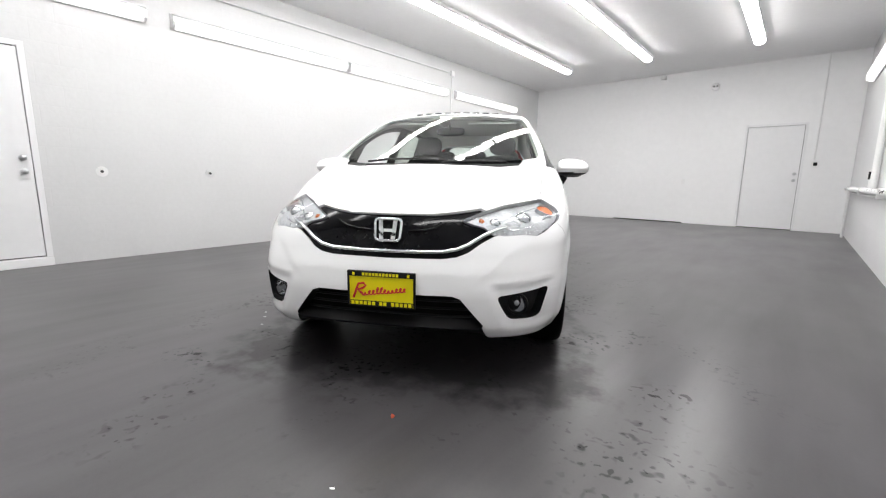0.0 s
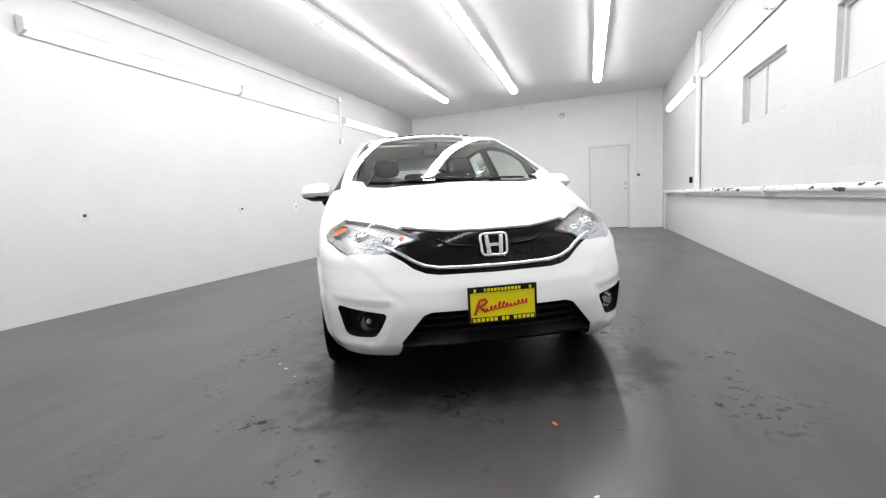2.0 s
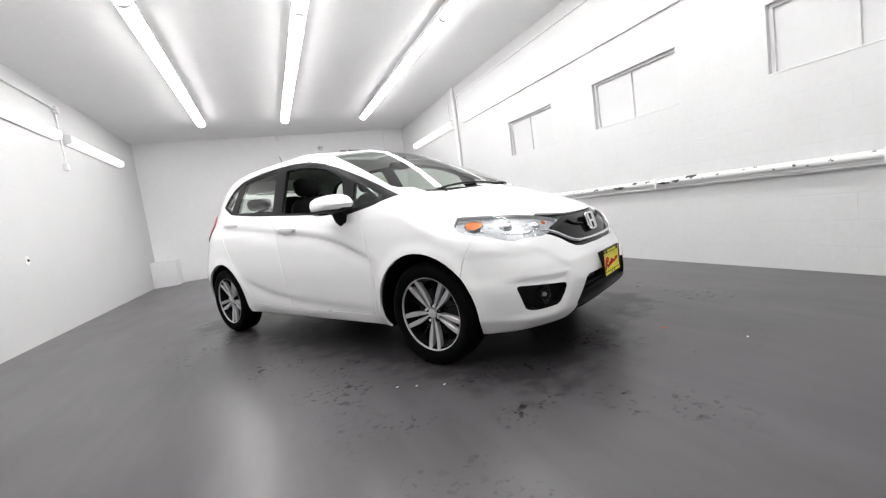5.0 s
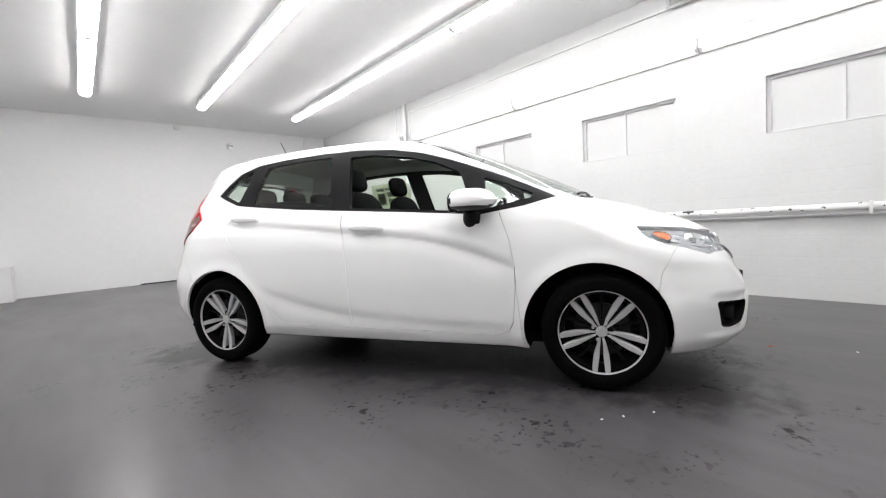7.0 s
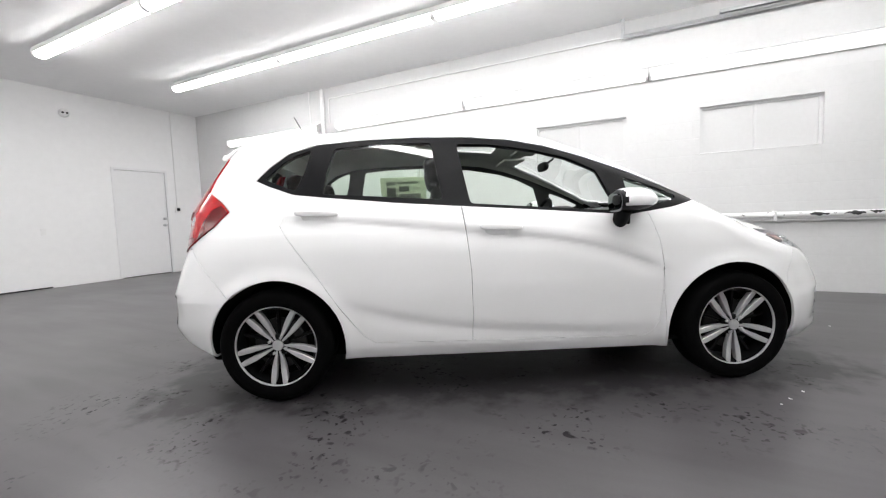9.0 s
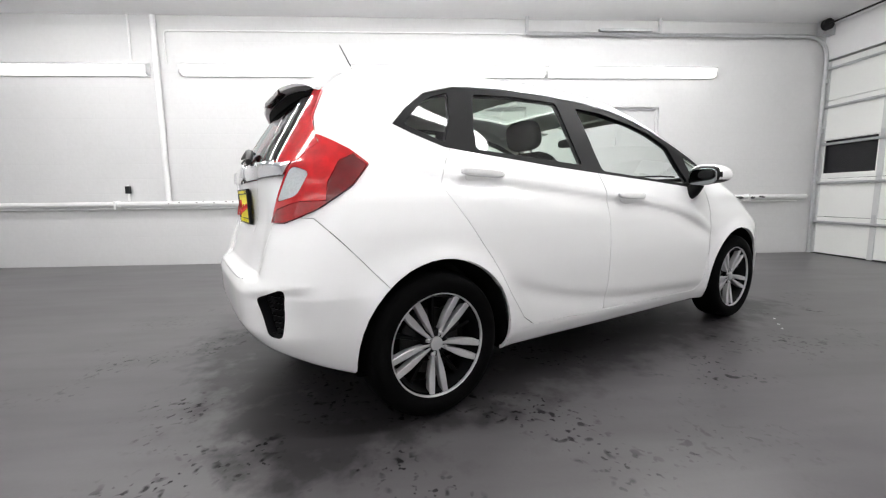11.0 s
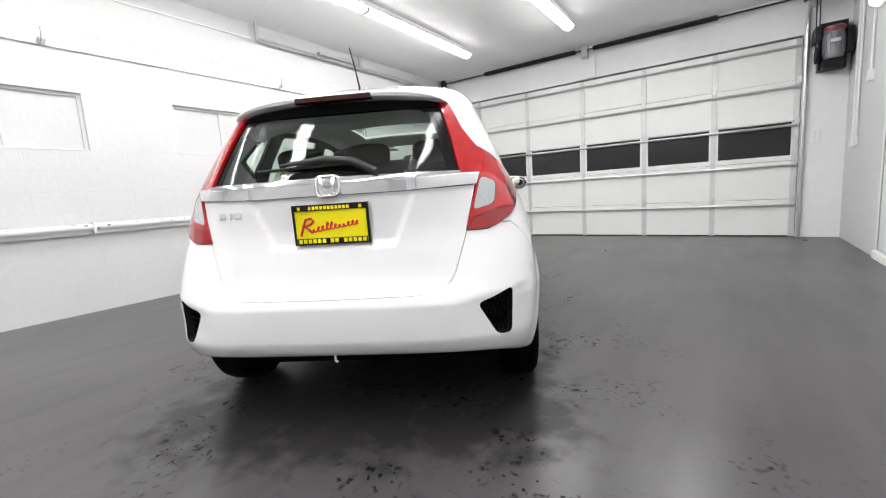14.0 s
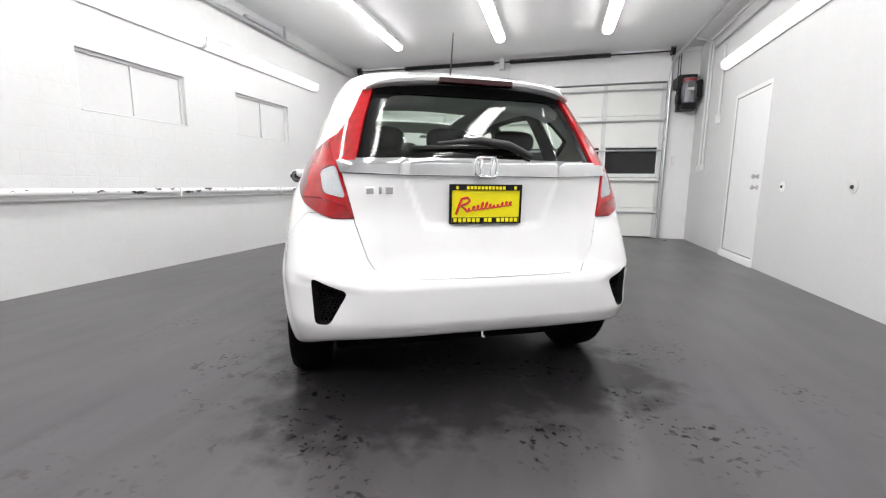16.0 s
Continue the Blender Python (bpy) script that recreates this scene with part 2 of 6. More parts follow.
WINDOWS = [(-2.33, -1.20), (-0.38, 0.765), (1.575, 2.715)]
WZ0, WZ1 = 1.60, 2.155

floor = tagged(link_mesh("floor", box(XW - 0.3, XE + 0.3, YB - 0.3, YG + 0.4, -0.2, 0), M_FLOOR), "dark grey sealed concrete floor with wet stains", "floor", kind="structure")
ceiling = tagged(link_mesh("ceiling", box(XW - 0.3, XE + 0.3, YB - 0.3, YG + 0.4, ZC, ZC + 0.2), M_CEIL), "flat white painted ceiling", "ceiling", kind="structure")
holes_w = [(a, b, WZ0, WZ1) for a, b in WINDOWS]
wall_west = tagged(link_mesh("wall_west", panel_with_holes(YB - 0.2, YG + 0.2, 0, ZC, holes_w, lambda a, b, v, w: (XW - 0.22, XW, a, b, v, w)), M_JOINT),
                   "white painted concrete block wall", "wall", kind="structure")
DOOR_E = (2.40, 3.32, 0.09, 2.12)
wall_east = tagged(link_mesh("wall_east", panel_with_holes(YB - 0.2, YG + 0.2, 0, ZC, [DOOR_E], lambda a, b, v, w: (XE, XE + 0.22, a, b, v, w)), M_JOINT),
                   "white painted concrete block wall", "wall", kind="structure")
DOOR_B = (-2.30, -1.39, 0.0, 2.06)
wall_south = tagged(link_mesh("wall_south", panel_with_holes(XW, XE, 0, ZC, [DOOR_B], lambda a, b, v, w: (a, b, YB - 0.2, YB, v, w)), M_WALL),
                    "smooth white painted end wall", "wall", kind="structure")
GD = (-3.02, 2.98, 0.0, 2.80)
wall_north = tagged(link_mesh("wall_north", panel_with_holes(XW, XE, 0, ZC, [GD], lambda a, b, v, w: (a, b, YG, YG + 0.2, v, w)), M_WALL),
                    "white wall round the overhead door", "wall", kind="structure")
outside = tagged(link_mesh("backdrop", box(-4, 4, YG + 0.5, YG + 0.6, 0, 3.5), M_NIGHT), "darkness behind the door", "backdrop", kind="structure")


# windows, painted over
def window(name, y0, y1):
    w = tagged(new(name), "recessed window painted over in white", "window", kind="structure")
    w.location = (XW, y0, WZ0)
    width, height, d = y1 - y0, WZ1 - WZ0, -0.055
    f = bmesh.new()
    for a in ((0, width, 0, 0.025), (0, width, height - 0.03, height), (0, 0.03, 0.025, height - 0.03), (width - 0.03, width, 0.025, height - 0.03)):
        box(d - 0.03, d + 0.015, a[0], a[1], a[2], a[3], bm=f)
    part("window_frame", f, M_BLOCK, w)
    part("mullion", box(d - 0.02, d + 0.012, width * 0.48 - 0.012, width * 0.48 + 0.012, 0.026, height - 0.031), M_BLOCK, w)
    for a, b in ((0.03, width * 0.48 - 0.012), (width * 0.48 + 0.012, width - 0.03)):
        part("pane", box(d - 0.03, d - 0.008, a, b, 0.025, height - 0.03), M_JOINT, w)
    part("window_sill", box(-0.06, 0.004, 0.002, width - 0.002, 0.0, 0.014, 0.004), M_BLOCK, w)
    return w


for i, (a, b) in enumerate(WINDOWS):
    window(f"window_{i + 1}", a, b)


# doors
def knob(parent, base, way, mat):
    bm = lathe([(0.0, 0.0), (0.03, 0.0), (0.03, 0.006), (0.012, 0.01), (0.012, 0.035), (0.026, 0.042), (0.027, 0.06), (0.015, 0.068), (0.0, 0.07)], "z", 20)
    bmesh.ops.transform(bm, matrix=Matrix.Translation(base) @ Vector(way).to_track_quat("Z", "Y").to_matrix().to_4x4(), verts=bm.verts)
    return part("door_knob", bm, mat, parent, "silver round door knob", smooth=40)


door_e = tagged(new("door_1"), "closed white side door scuffed near its foot", "door", kind="structure")
part("door_leaf", box(XE + 0.004, XE + 0.09, DOOR_E[0] + 0.006, DOOR_E[1] - 0.006, DOOR_E[2] + 0.012, DOOR_E[3] - 0.006, 0.003), M_DOORW, door_e)
part("door_stop", box(XE + 0.10, XE + 0.14, DOOR_E[0], DOOR_E[1], DOOR_E[2], DOOR_E[3]), M_DOORW, door_e)
part("threshold", box(XE - 0.03, XE + 0.2, DOOR_E[0] - 0.05, DOOR_E[1] + 0.05, 0, 0.085, 0.006), M_WALL, door_e)
part("top_gap", box(XE + 0.003, XE + 0.05, DOOR_E[0] + 0.03, DOOR_E[1], DOOR_E[3] - 0.009, DOOR_E[3] + 0.0005), M_GAP, door_e)
part("threshold_gap", box(XE + 0.02, XE + 0.044, DOOR_E[0], DOOR_E[1], 0.087, 0.100), M_GAP, door_e)
for a, b, c, d in ((DOOR_E[0] - 0.05, DOOR_E[0], 0.09, DOOR_E[3] + 0.05), (DOOR_E[1], DOOR_E[1] + 0.05, 0.09, DOOR_E[3] + 0.05), (DOOR_E[0], DOOR_E[1], DOOR_E[3], DOOR_E[3] + 0.05)):
    part("door_frame", box(XE - 0.005, XE + 0.05, a, b, c, d, 0.002), M_DOORW, door_e)
knob(door_e, (XE + 0.004, DOOR_E[0] + 0.07, 0.95), (-1, 0, 0), M_GALV)
knob(door_e, (XE + 0.004, DOOR_E[0] + 0.07, 1.08), (-1, 0, 0), M_GALV)

door_b = tagged(new("door_2"), "closed plain white flush door", "door", kind="structure")
part("door_leaf", box(DOOR_B[0] + 0.006, DOOR_B[1] - 0.006, YB - 0.05, YB - 0.01, 0.015, DOOR_B[3] - 0.006, 0.003), M_DOORW, door_b)
part("door_stop", box(DOOR_B[0], DOOR_B[1], YB - 0.1, YB - 0.055, 0, DOOR_B[3]), M_GAP, door_b)
for a, b, c, d in ((DOOR_B[0] - 0.045, DOOR_B[0], 0, DOOR_B[3] + 0.045), (DOOR_B[1], DOOR_B[1] + 0.045, 0, DOOR_B[3] + 0.045), (DOOR_B[0], DOOR_B[1], DOOR_B[3], DOOR_B[3] + 0.045)):
    part("door_frame", box(a, b, YB - 0.06, YB + 0.012, c, d, 0.003), M_DOORW, door_b)
knob(door_b, (DOOR_B[0] + 0.07, YB - 0.01, 0.99), (0, 1, 0), M_GALV)
knob(door_b, (DOOR_B[0] + 0.07, YB - 0.01, 1.12), (0, 1, 0), M_GALV)


# overhead sectional door
def overhead_door():
    d = tagged(new("overhead_door"), "closed white sectional overhead door with a dark window row", "garage door", kind="structure")
    y = YG + 0.02
    rows = [0.0, 0.555, 1.11, 1.665, 2.22, 2.775]
    cols = [-3.0, -2.16, -1.11, -0.05, 0.965, 1.955, 2.95]
    for r, (z0, z1) in enumerate(zip(rows, rows[1:])):
        for c, (a, b) in enumerate(zip(cols, cols[1:])):
            if r == 2:
                bm = bmesh.new()
                box(a, b, y, y + 0.04, z0 + 0.003, 1.185, bm=bm)
                box(a, b, y, y + 0.04, 1.655, z1 - 0.003, bm=bm)
                box(a, a + 0.06, y, y + 0.04, 1.185, 1.655, bm=bm)
                box(b - 0.06, b, y, y + 0.04, 1.185, 1.655, bm=bm)
                p = part("door_panel", bm, M_STEELW, d)
                part("pane", box(a + 0.06, b - 0.06, y + 0.015, y + 0.02, 1.185, 1.655), M_NIGHT, p, "black night-dark window pane")
            else:
                part("door_panel", box(a, b, y, y + 0.04, z0 + 0.003, z1 - 0.003, 0.003), M_STEELW, d)
        for x in cols:
            w = 0.05 if x in (cols[0], cols[-1]) else 0.036
            bm = box(max(x - w, -3.0), min(x + w, 2.97), y - 0.012, y, z0 + 0.006, z1 - 0.006, 0.003)
            part("stile", bm, M_STILE, d, "grey steel stile")
            if 0 < r:
                part("hinge", box(x - 0.028, x + 0.028, y - 0.02, y - 0.012, z0 - 0.05, z0 + 0.05, 0.004), M_GALV, d)
    for z in (0.475, 1.045, 1.60, 2.125, 2.665):
        part("strut", rod([(-3.0, y - 0.035, z), (2.95, y - 0.035, z)], 0.019, 8), M_GALV, d, "galvanised stiffening strut")
    part("bottom_seal", box(-3.0, 2.97, y - 0.008, y + 0.03, 0.0, 0.02, 0.004), M_GAP, d, "black rubber seal")
    return d


overhead_door()


def door_track(x, s):
    t = thing("door_track", "galvanised vertical and horizontal door track", "door track", group="door tracks")
    y = YG - 0.045
    path = bend((x, y, 0.02), (x, y, 3.12), (x, 0.74, 3.12), 0.35, 10)
    part("rail", rod(path, 0.026, 8), M_GALV, t, smooth=40)
    part("hanger", box(x - 0.02, x + 0.02, 0.72, 0.76, 3.10, ZC, 0.003), M_GALV, t)
    part("hanger", box(x - 0.02, x + 0.02, 2.6, 2.64, 3.13, ZC, 0.003), M_GALV, t)
    part("angle", box(x - 0.03, x + 0.03, 1.75, 2.5, 3.15, 3.19, 0.003), M_GALV, t)
    for z in (0.4, 1.1, 1.8, 2.5):
        part("bracket", box(x - 0.03, x + 0.03, y, YG - 0.001, z - 0.03, z + 0.03, 0.003), M_GALV, t)
    return t


door_track(-2.98, 1)
door_track(3.01, -1)

# torsion springs on their shaft
springs = thing("torsion_shaft", "black torsion springs on a steel shaft over the door", "door spring")
part("shaft", rod([(-2.95, 5.0, 3.25), (3.1, 5.0, 3.25)], 0.013, 10), M_SPRING, springs)
for a, b in ((-1.9, -0.1), (0.2, 1.98)):
    turns = int((b - a) / 0.016)
    pts = [(a + (b - a) * k / (turns * 6), 5.0 + 0.036 * math.cos(k * math.pi / 3), 3.25 + 0.036 * math.sin(k * math.pi / 3)) for k in range(turns * 6 + 1)]
    part("spring", rod(pts, 0.0075, 5), M_SPRING, springs, "tightly wound black spring", smooth=60)
for x in (-2.98, 0.05, 3.05):
    part("bearing_plate", box(x - 0.05, x + 0.05, 4.98, YG - 0.001, 3.13, 3.325, 0.004), M_GALV, springs)
for x in (-2.9, 2.98):
    bm = lathe([(0.0, -0.03), (0.075, -0.03), (0.075, -0.022), (0.06, -0.015), (0.06, 0.015), (0.075, 0.022), (0.075, 0.03), (0.0, 0.03)], "x", 24)
    bmesh.ops.translate(bm, vec=(x, 5.0, 3.25), verts=bm.verts)
    part("cable_drum", bm, M_SPRING, springs, smooth=30)
tagged(link_mesh("header_post", box(-0.06, 0.2, YG - 0.045, YG - 0.001, 2.81, ZC, 0.004), M_WALL), "white timber bearing post over the door", "post", kind="structure")
tagged(link_mesh("header_trim", box(XW, XE, YG - 0.05, YG - 0.001, 3.27, ZC, 0.004), M_WALL), "white trim along the ceiling", "trim", kind="structure")

# door opener
op = thing("door_opener", "grey door opener motor with a red band and chain wheel", "door opener")
part("mounting_plate", box(3.12, 3.40, 5.02, YG - 0.001, 2.26, 2.86, 0.004), M_SPRING, op)
bm = lathe([(0.0, -0.20), (0.085, -0.20), (0.098, -0.19), (0.102, -0.16), (0.104, -0.10), (0.104, 0.12), (0.098, 0.135), (0.105, 0.14), (0.105, 0.19), (0.09, 0.205), (0.0, 0.21)], "z", 28)
bmesh.ops.translate(bm, vec=(3.25, 4.88, 2.56), verts=bm.verts)
motor = part("motor", bm, M_MOTOR, op, "round grey motor", smooth=35)
for k in range(14):
    a = 2 * math.pi * k / 14
    fin = box(-0.004, 0.004, 0.098, 0.113, -0.13, 0.10)
    bmesh.ops.transform(fin, matrix=Matrix.Translation((3.25, 4.88, 2.56)) @ Matrix.Rotation(a, 4, "Z"), verts=fin.verts)
    part("fin", fin, M_MOTOR, motor)
bm = lathe([(0.1065, 0.145), (0.108, 0.15), (0.108, 0.18), (0.1065, 0.185)], "z", 28)
bmesh.ops.translate(bm, vec=(3.25, 4.88, 2.56), verts=bm.verts)
part("band", bm, M_RED, motor, "dark red band", smooth=40)
part("type_label", box(3.20, 3.30, 4.756, 4.766, 2.55, 2.595), M_STILE, op, "pale type label")
bm = lathe([(0, -0.02), (0.10, -0.02), (0.105, -0.008), (0.098, 0.0), (0.105, 0.008), (0.10, 0.02), (0, 0.02)], "x", 28)
bmesh.ops.translate(bm, vec=(3.09, 4.9, 2.44), verts=bm.verts)
part("chain_wheel", bm, M_BLACK, op, smooth=30)
part("gearbox", box(3.14, 3.36, 4.80, 5.02, 2.25, 2.35, 0.02, 3), M_BLACK, op, "black gearbox")
part("terminal_box", box(3.365, 3.43, 4.80, 4.98, 2.42, 2.72, 0.01), M_BLACK, op, "black terminal box")
part("bracket", box(3.06, 3.13, 4.86, YG - 0.001, 2.62, 2.80, 0.008), M_SPRING, op)
for xx in (3.075, 3.11):
    part("drive_chain", rod([(xx, 4.93, 2.5), (xx, 4.97, 3.2)], 0.007, 6), M_SPRING, op, "dark drive chain")


# fluorescent fixtures
def fixture(name_label, length, m, wall, group):
    f = thing("strip_light", name_label, "strip light", m, group)
    if wall:
        prof = [(0.0, -0.075), (0.035, -0.075), (0.075, -0.05), (0.085, -0.015), (0.085, 0.033), (0.0, 0.070)]
    else:
        prof = [(-0.078, -0.045), (-0.066, -0.075), (-0.04, -0.095), (0.0, -0.102), (0.04, -0.095), (0.066, -0.075), (0.078, -0.045)]
    e = length / 2
    part("diffuser", slab(prof, -e + 0.03, e - 0.03, "y"), M_TUBEW if wall else M_TUBE, f, "bright white lit diffuser")
    for s in (-1, 1):
        grown = [(a * 1.04, b * 1.03) for a, b in prof]
        part("end_cap", slab(grown, s * e - 0.001 if s < 0 else e - 0.032, s * e + 0.032 if s < 0 else e - 0.001, "y"), M_FIXT, f)
    back = [(0.0, -0.085), (-0.018, -0.085), (-0.018, 0.085), (0.0, 0.085)] if wall else [(-0.09, -0.046), (-0.085, 0.018), (0.085, 0.018), (0.09, -0.046), (0.082, -0.046), (0.082, -0.03), (-0.082, -0.03), (-0.082, -0.046)]
    part("housing", slab(back, -e, e, "y"), M_FIXT, f)
    if wall:
        part("hood", slab([(-0.018, 0.078), (0.088, 0.034), (0.092, 0.036), (0.092, 0.042), (0.0, 0.088), (-0.018, 0.088)], -e, e, "y"), M_FIXT, f)
    return f


L = 2.46
proto = None
ZL = 3.305
for x in (-1.555, 0.18, 1.795):
    for k in range(4):
        m = pose(x, -6.1 + L * (k + 0.5) + 0.02, ZL)
        if proto is None:
            proto = fixture("long white ceiling strip light, lit", L, m, False, "ceiling strip lights")
        else:
            copy_thing(proto, m)
proto = None
for x, z, turn, ys in ((XW + 0.025, 2.63, 0, (-5.55, -2.68, -0.21, 2.26)), (XE - 0.025, 2.685, 180, (2.56, 0.0 - 0.15, -2.66, -5.4))):
    for y in ys:
        m = pose(x, y, z, 0, 0, turn)
        if proto is None:
            proto = fixture("long white wall strip light, lit", L, m, True, "wall strip lights")
        else:
            copy_thing(proto, m)


# pipes and conduits
def pipe(label, pts, radius, mat=None, category="pipe"):
    return tagged(link_mesh("pipe", rod(pts, radius, 12), mat or M_PIPE, smooth=50), label, category)


rail = thing("wall_pipe", "white painted pipe with black chipped patches along the wall", "pipe")
XR = XW + 0.075
part("tube", rod([(XR, -7.3, 0.855), (XR, -4.6, 0.855), (XR, 5.0, 0.855)], 0.034, 14), M_PIPE, rail, smooth=50)
rng = random.Random(4)
y = -4.2
while y < 4.3:
    # ragged patches come in runs, small flecks between them
    big = math.sin(2.1 * y + 0.7) + rng.uniform(-0.5, 0.5) > 0.1
    ln = rng.uniform(0.05, 0.17) if big else rng.uniform(0.012, 0.04)
    a0, half = rng.uniform(-0.5, 1.0), rng.uniform(0.35, 0.75) if big else rng.uniform(0.12, 0.3)
    bm = bmesh.new()
    rows = 9
    verts = []
    for i in range(rows + 1):
        w = half * math.sin(math.pi * (i + 0.4) / (rows + 0.8)) ** 0.5 * rng.uniform(0.35, 1.2)
        shift = rng.uniform(-0.22, 0.22)
        verts.append([bm.verts.new((XR + 0.0352 * math.cos(a0 + shift + w * k), y + ln * i / rows, 0.855 + 0.0352 * math.sin(a0 + shift + w * k))) for k in (-1, -0.5, 0, 0.5, 1)])
    for p, q in zip(verts, verts[1:]):
        for k in range(4):
            bm.faces.new((p[k], p[k + 1], q[k + 1], q[k]))
    part("chip", bm, M_CHIP, rail, "black patch where paint has chipped")
    y += ln + (rng.choice((0.01, 0.03, 0.06, 0.1)) if big else rng.choice((0.06, 0.12, 0.2)))
for y in (-6.6, -4.9, -3.1, -1.3, 0.5, 2.3, 4.1):
    part("clamp", box(XW + 0.001, XR + 0.04, y - 0.012, y + 0.012, 0.79, 0.90, 0.004), M_PIPE, rail)
pipe("thin white conduit under the wall pipe", [(XW + 0.03, -7.2, 0.79), (XW + 0.03, 4.9, 0.79)], 0.011)
pipe("white downpipe on the wall", [(XW + 0.045, -4.22, 0.88), (XW + 0.045, -4.22, ZC - 0.02)], 0.036)
pipe("thin white conduit up the wall", [(XW + 0.02, -4.55, 2.7), (XW + 0.02, -4.55, ZC)], 0.012)
pipe("thin white conduit under the ceiling", bend((XW + 0.02, -4.1, 2.72), (XW + 0.02, -4.1, 3.13), (XW + 0.02, 0.7, 3.13), 0.05), 0.010)
pipe("grey cable run under the ceiling", [(XE - 0.02, -4.1, 3.09), (XE - 0.02, 1.1, 3.085), (XE - 0.02, 4.4, 3.09)], 0.014, M_STILE)
pipe("thin white conduit down the wall", [(XE - 0.016, -4.08, 3.09), (XE - 0.016, -4.08, 2.25)], 0.011)
pipe("white conduit beside the opener", bend((XE - 0.02, 4.62, 1.28), (XE - 0.02, 4.62, 3.26), (XE - 0.02, 2.8, 3.27), 0.08), 0.014)
pipe("white conduit beside the opener", bend((XE - 0.02, 4.46, 1.30), (XE - 0.02, 4.46, 3.2), (XE - 0.3, 4.46, 3.27), 0.08), 0.014)
pipe("white conduit down to a switch box", [(XE - 0.02, 3.94, 3.0), (XE - 0.02, 3.94, 2.0)], 0.012)
pipe("thin white conduit to the thermostat", [(-2.5, YB + 0.014, 1.36), (-2.5, YB + 0.014, ZC)], 0.010)
pipe("white drain pipe in the corner", bend((XW + 0.05, -4.55, 0.84), (XW + 0.05, -7.2, 0.84), (XW + 0.05, -7.2, 0.0), 0.08), 0.02)


def small_box(name, label, category, c, size, mat, bevel=0.004):
    x, y, z = c
    a, b, d = (s / 2 for s in size)
    return tagged(link_mesh(name, box(x - a, x + a, y - b, y + b, z - d, z + d, bevel), mat), label, category)


small_box("switch_box", "white wall switch box", "switch", (XE - 0.025, 3.94, 1.95), (0.05, 0.075, 0.12), M_FIXT)
small_box("socket_box", "white junction box at a conduit's foot", "junction box", (XE - 0.025, 4.62, 1.25), (0.05, 0.07, 0.1), M_FIXT)
small_box("socket_box", "white junction box at a conduit's foot", "junction box", (XE - 0.025, 4.46, 1.27), (0.05, 0.07, 0.1), M_FIXT)
small_box("junction_box", "white box where the conduit turns down", "junction box", (XE - 0.03, -4.08, 3.08), (0.06, 0.1, 0.1), M_FIXT)
small_box("junction_box", "white box on the conduit", "junction box", (XE - 0.025, -4.05, 2.25), (0.05, 0.08, 0.1), M_FIXT)
small_box("control_box", "white push button box beside the overhead door", "switch", (3.16, YG - 0.025, 1.41), (0.05, 0.05, 0.16), M_FIXT)
small_box("low_cabinet", "low white box against the wall", "box", (3.2, -7.62, 0.29), (0.5, 0.52, 0.58), M_DOORW, 0.006)
small_box("detector", "white detector under the ceiling", "detector", (0.3, YB + 0.05, 3.26), (0.1, 0.1, 0.09), M_FIXT, 0.01)
small_box("wall_socket", "white wall socket plate", "socket", (-0.3, YB + 0.006, 0.94), (0.07, 0.012, 0.11), M_FIXT)
th = thing("thermostat", "black square thermostat on a white plate", "thermostat")
part("plate", box(-2.58, -2.46, YB + 0.001, YB + 0.012, 1.24, 1.37, 0.003), M_FIXT, th)
part("dial", box(-2.55, -2.49, YB + 0.013, YB + 0.035, 1.275, 1.34, 0.006), M_BLACK, th, "black dial")
sn = thing("sensor", "round white wall sensor with two dark lenses", "sensor")
bm = lathe([(0, 0), (0.075, 0), (0.075, 0.02), (0.05, 0.05), (0, 0.055)], "y", 24)
bmesh.ops.translate(bm, vec=(-0.73, YB + 0.001, 2.95), verts=bm.verts)
part("base", bm, M_FIXT, sn, smooth=30)
for s in (-0.03, 0.03):
    bm = lathe([(0, 0.05), (0.016, 0.05), (0.016, 0.065), (0, 0.07)], "y", 14)
    bmesh.ops.translate(bm, vec=(-0.73 + s, YB + 0.001, 2.95), verts=bm.verts)
    part("lens", bm, M_BLACK, sn, smooth=30)
wv = thing("wall_valve", "small dark valve above the wall pipe", "valve")
part("stem", rod([(XW + 0.03, -4.75, 0.9), (XW + 0.03, -4.75, 1.12)], 0.016, 10), M_PIPE, wv)
part("handle", box(XW + 0.01, XW + 0.055, -4.78, -4.72, 1.0, 1.1, 0.006), M_BLACK, wv, "black handle")


def anchor(y, z, dark):
    a = thing("wall_anchor", "round metal anchor plate set in the wall", "anchor", pose(XE, y, z), "wall anchors")
    bm = lathe([(0, 0), (0.055, 0.0), (0.055, -0.004), (0.03, -0.008), (0, -0.008)], "x", 24)
    part("plate", bm, M_PIPE if not dark else M_STILE, a, smooth=30)
    bm = lathe([(0, -0.008), (0.016, -0.008), (0.013, -0.02), (0, -0.02)], "x", 12)
    part("bolt", bm, M_CHIP, a, "dark bolt head", smooth=30)


for y, d in ((1.87, False), (0.77, True), (-1.27, True), (-2.47, False)):
    anchor(y, 0.96, d)
tagged(link_mesh("floor_gap", box(-0.35, 1.18, YB + 0.001, YB + 0.006, 0.0, 0.022), M_GAP), "dark gap along the wall's foot", "trim", kind="structure")


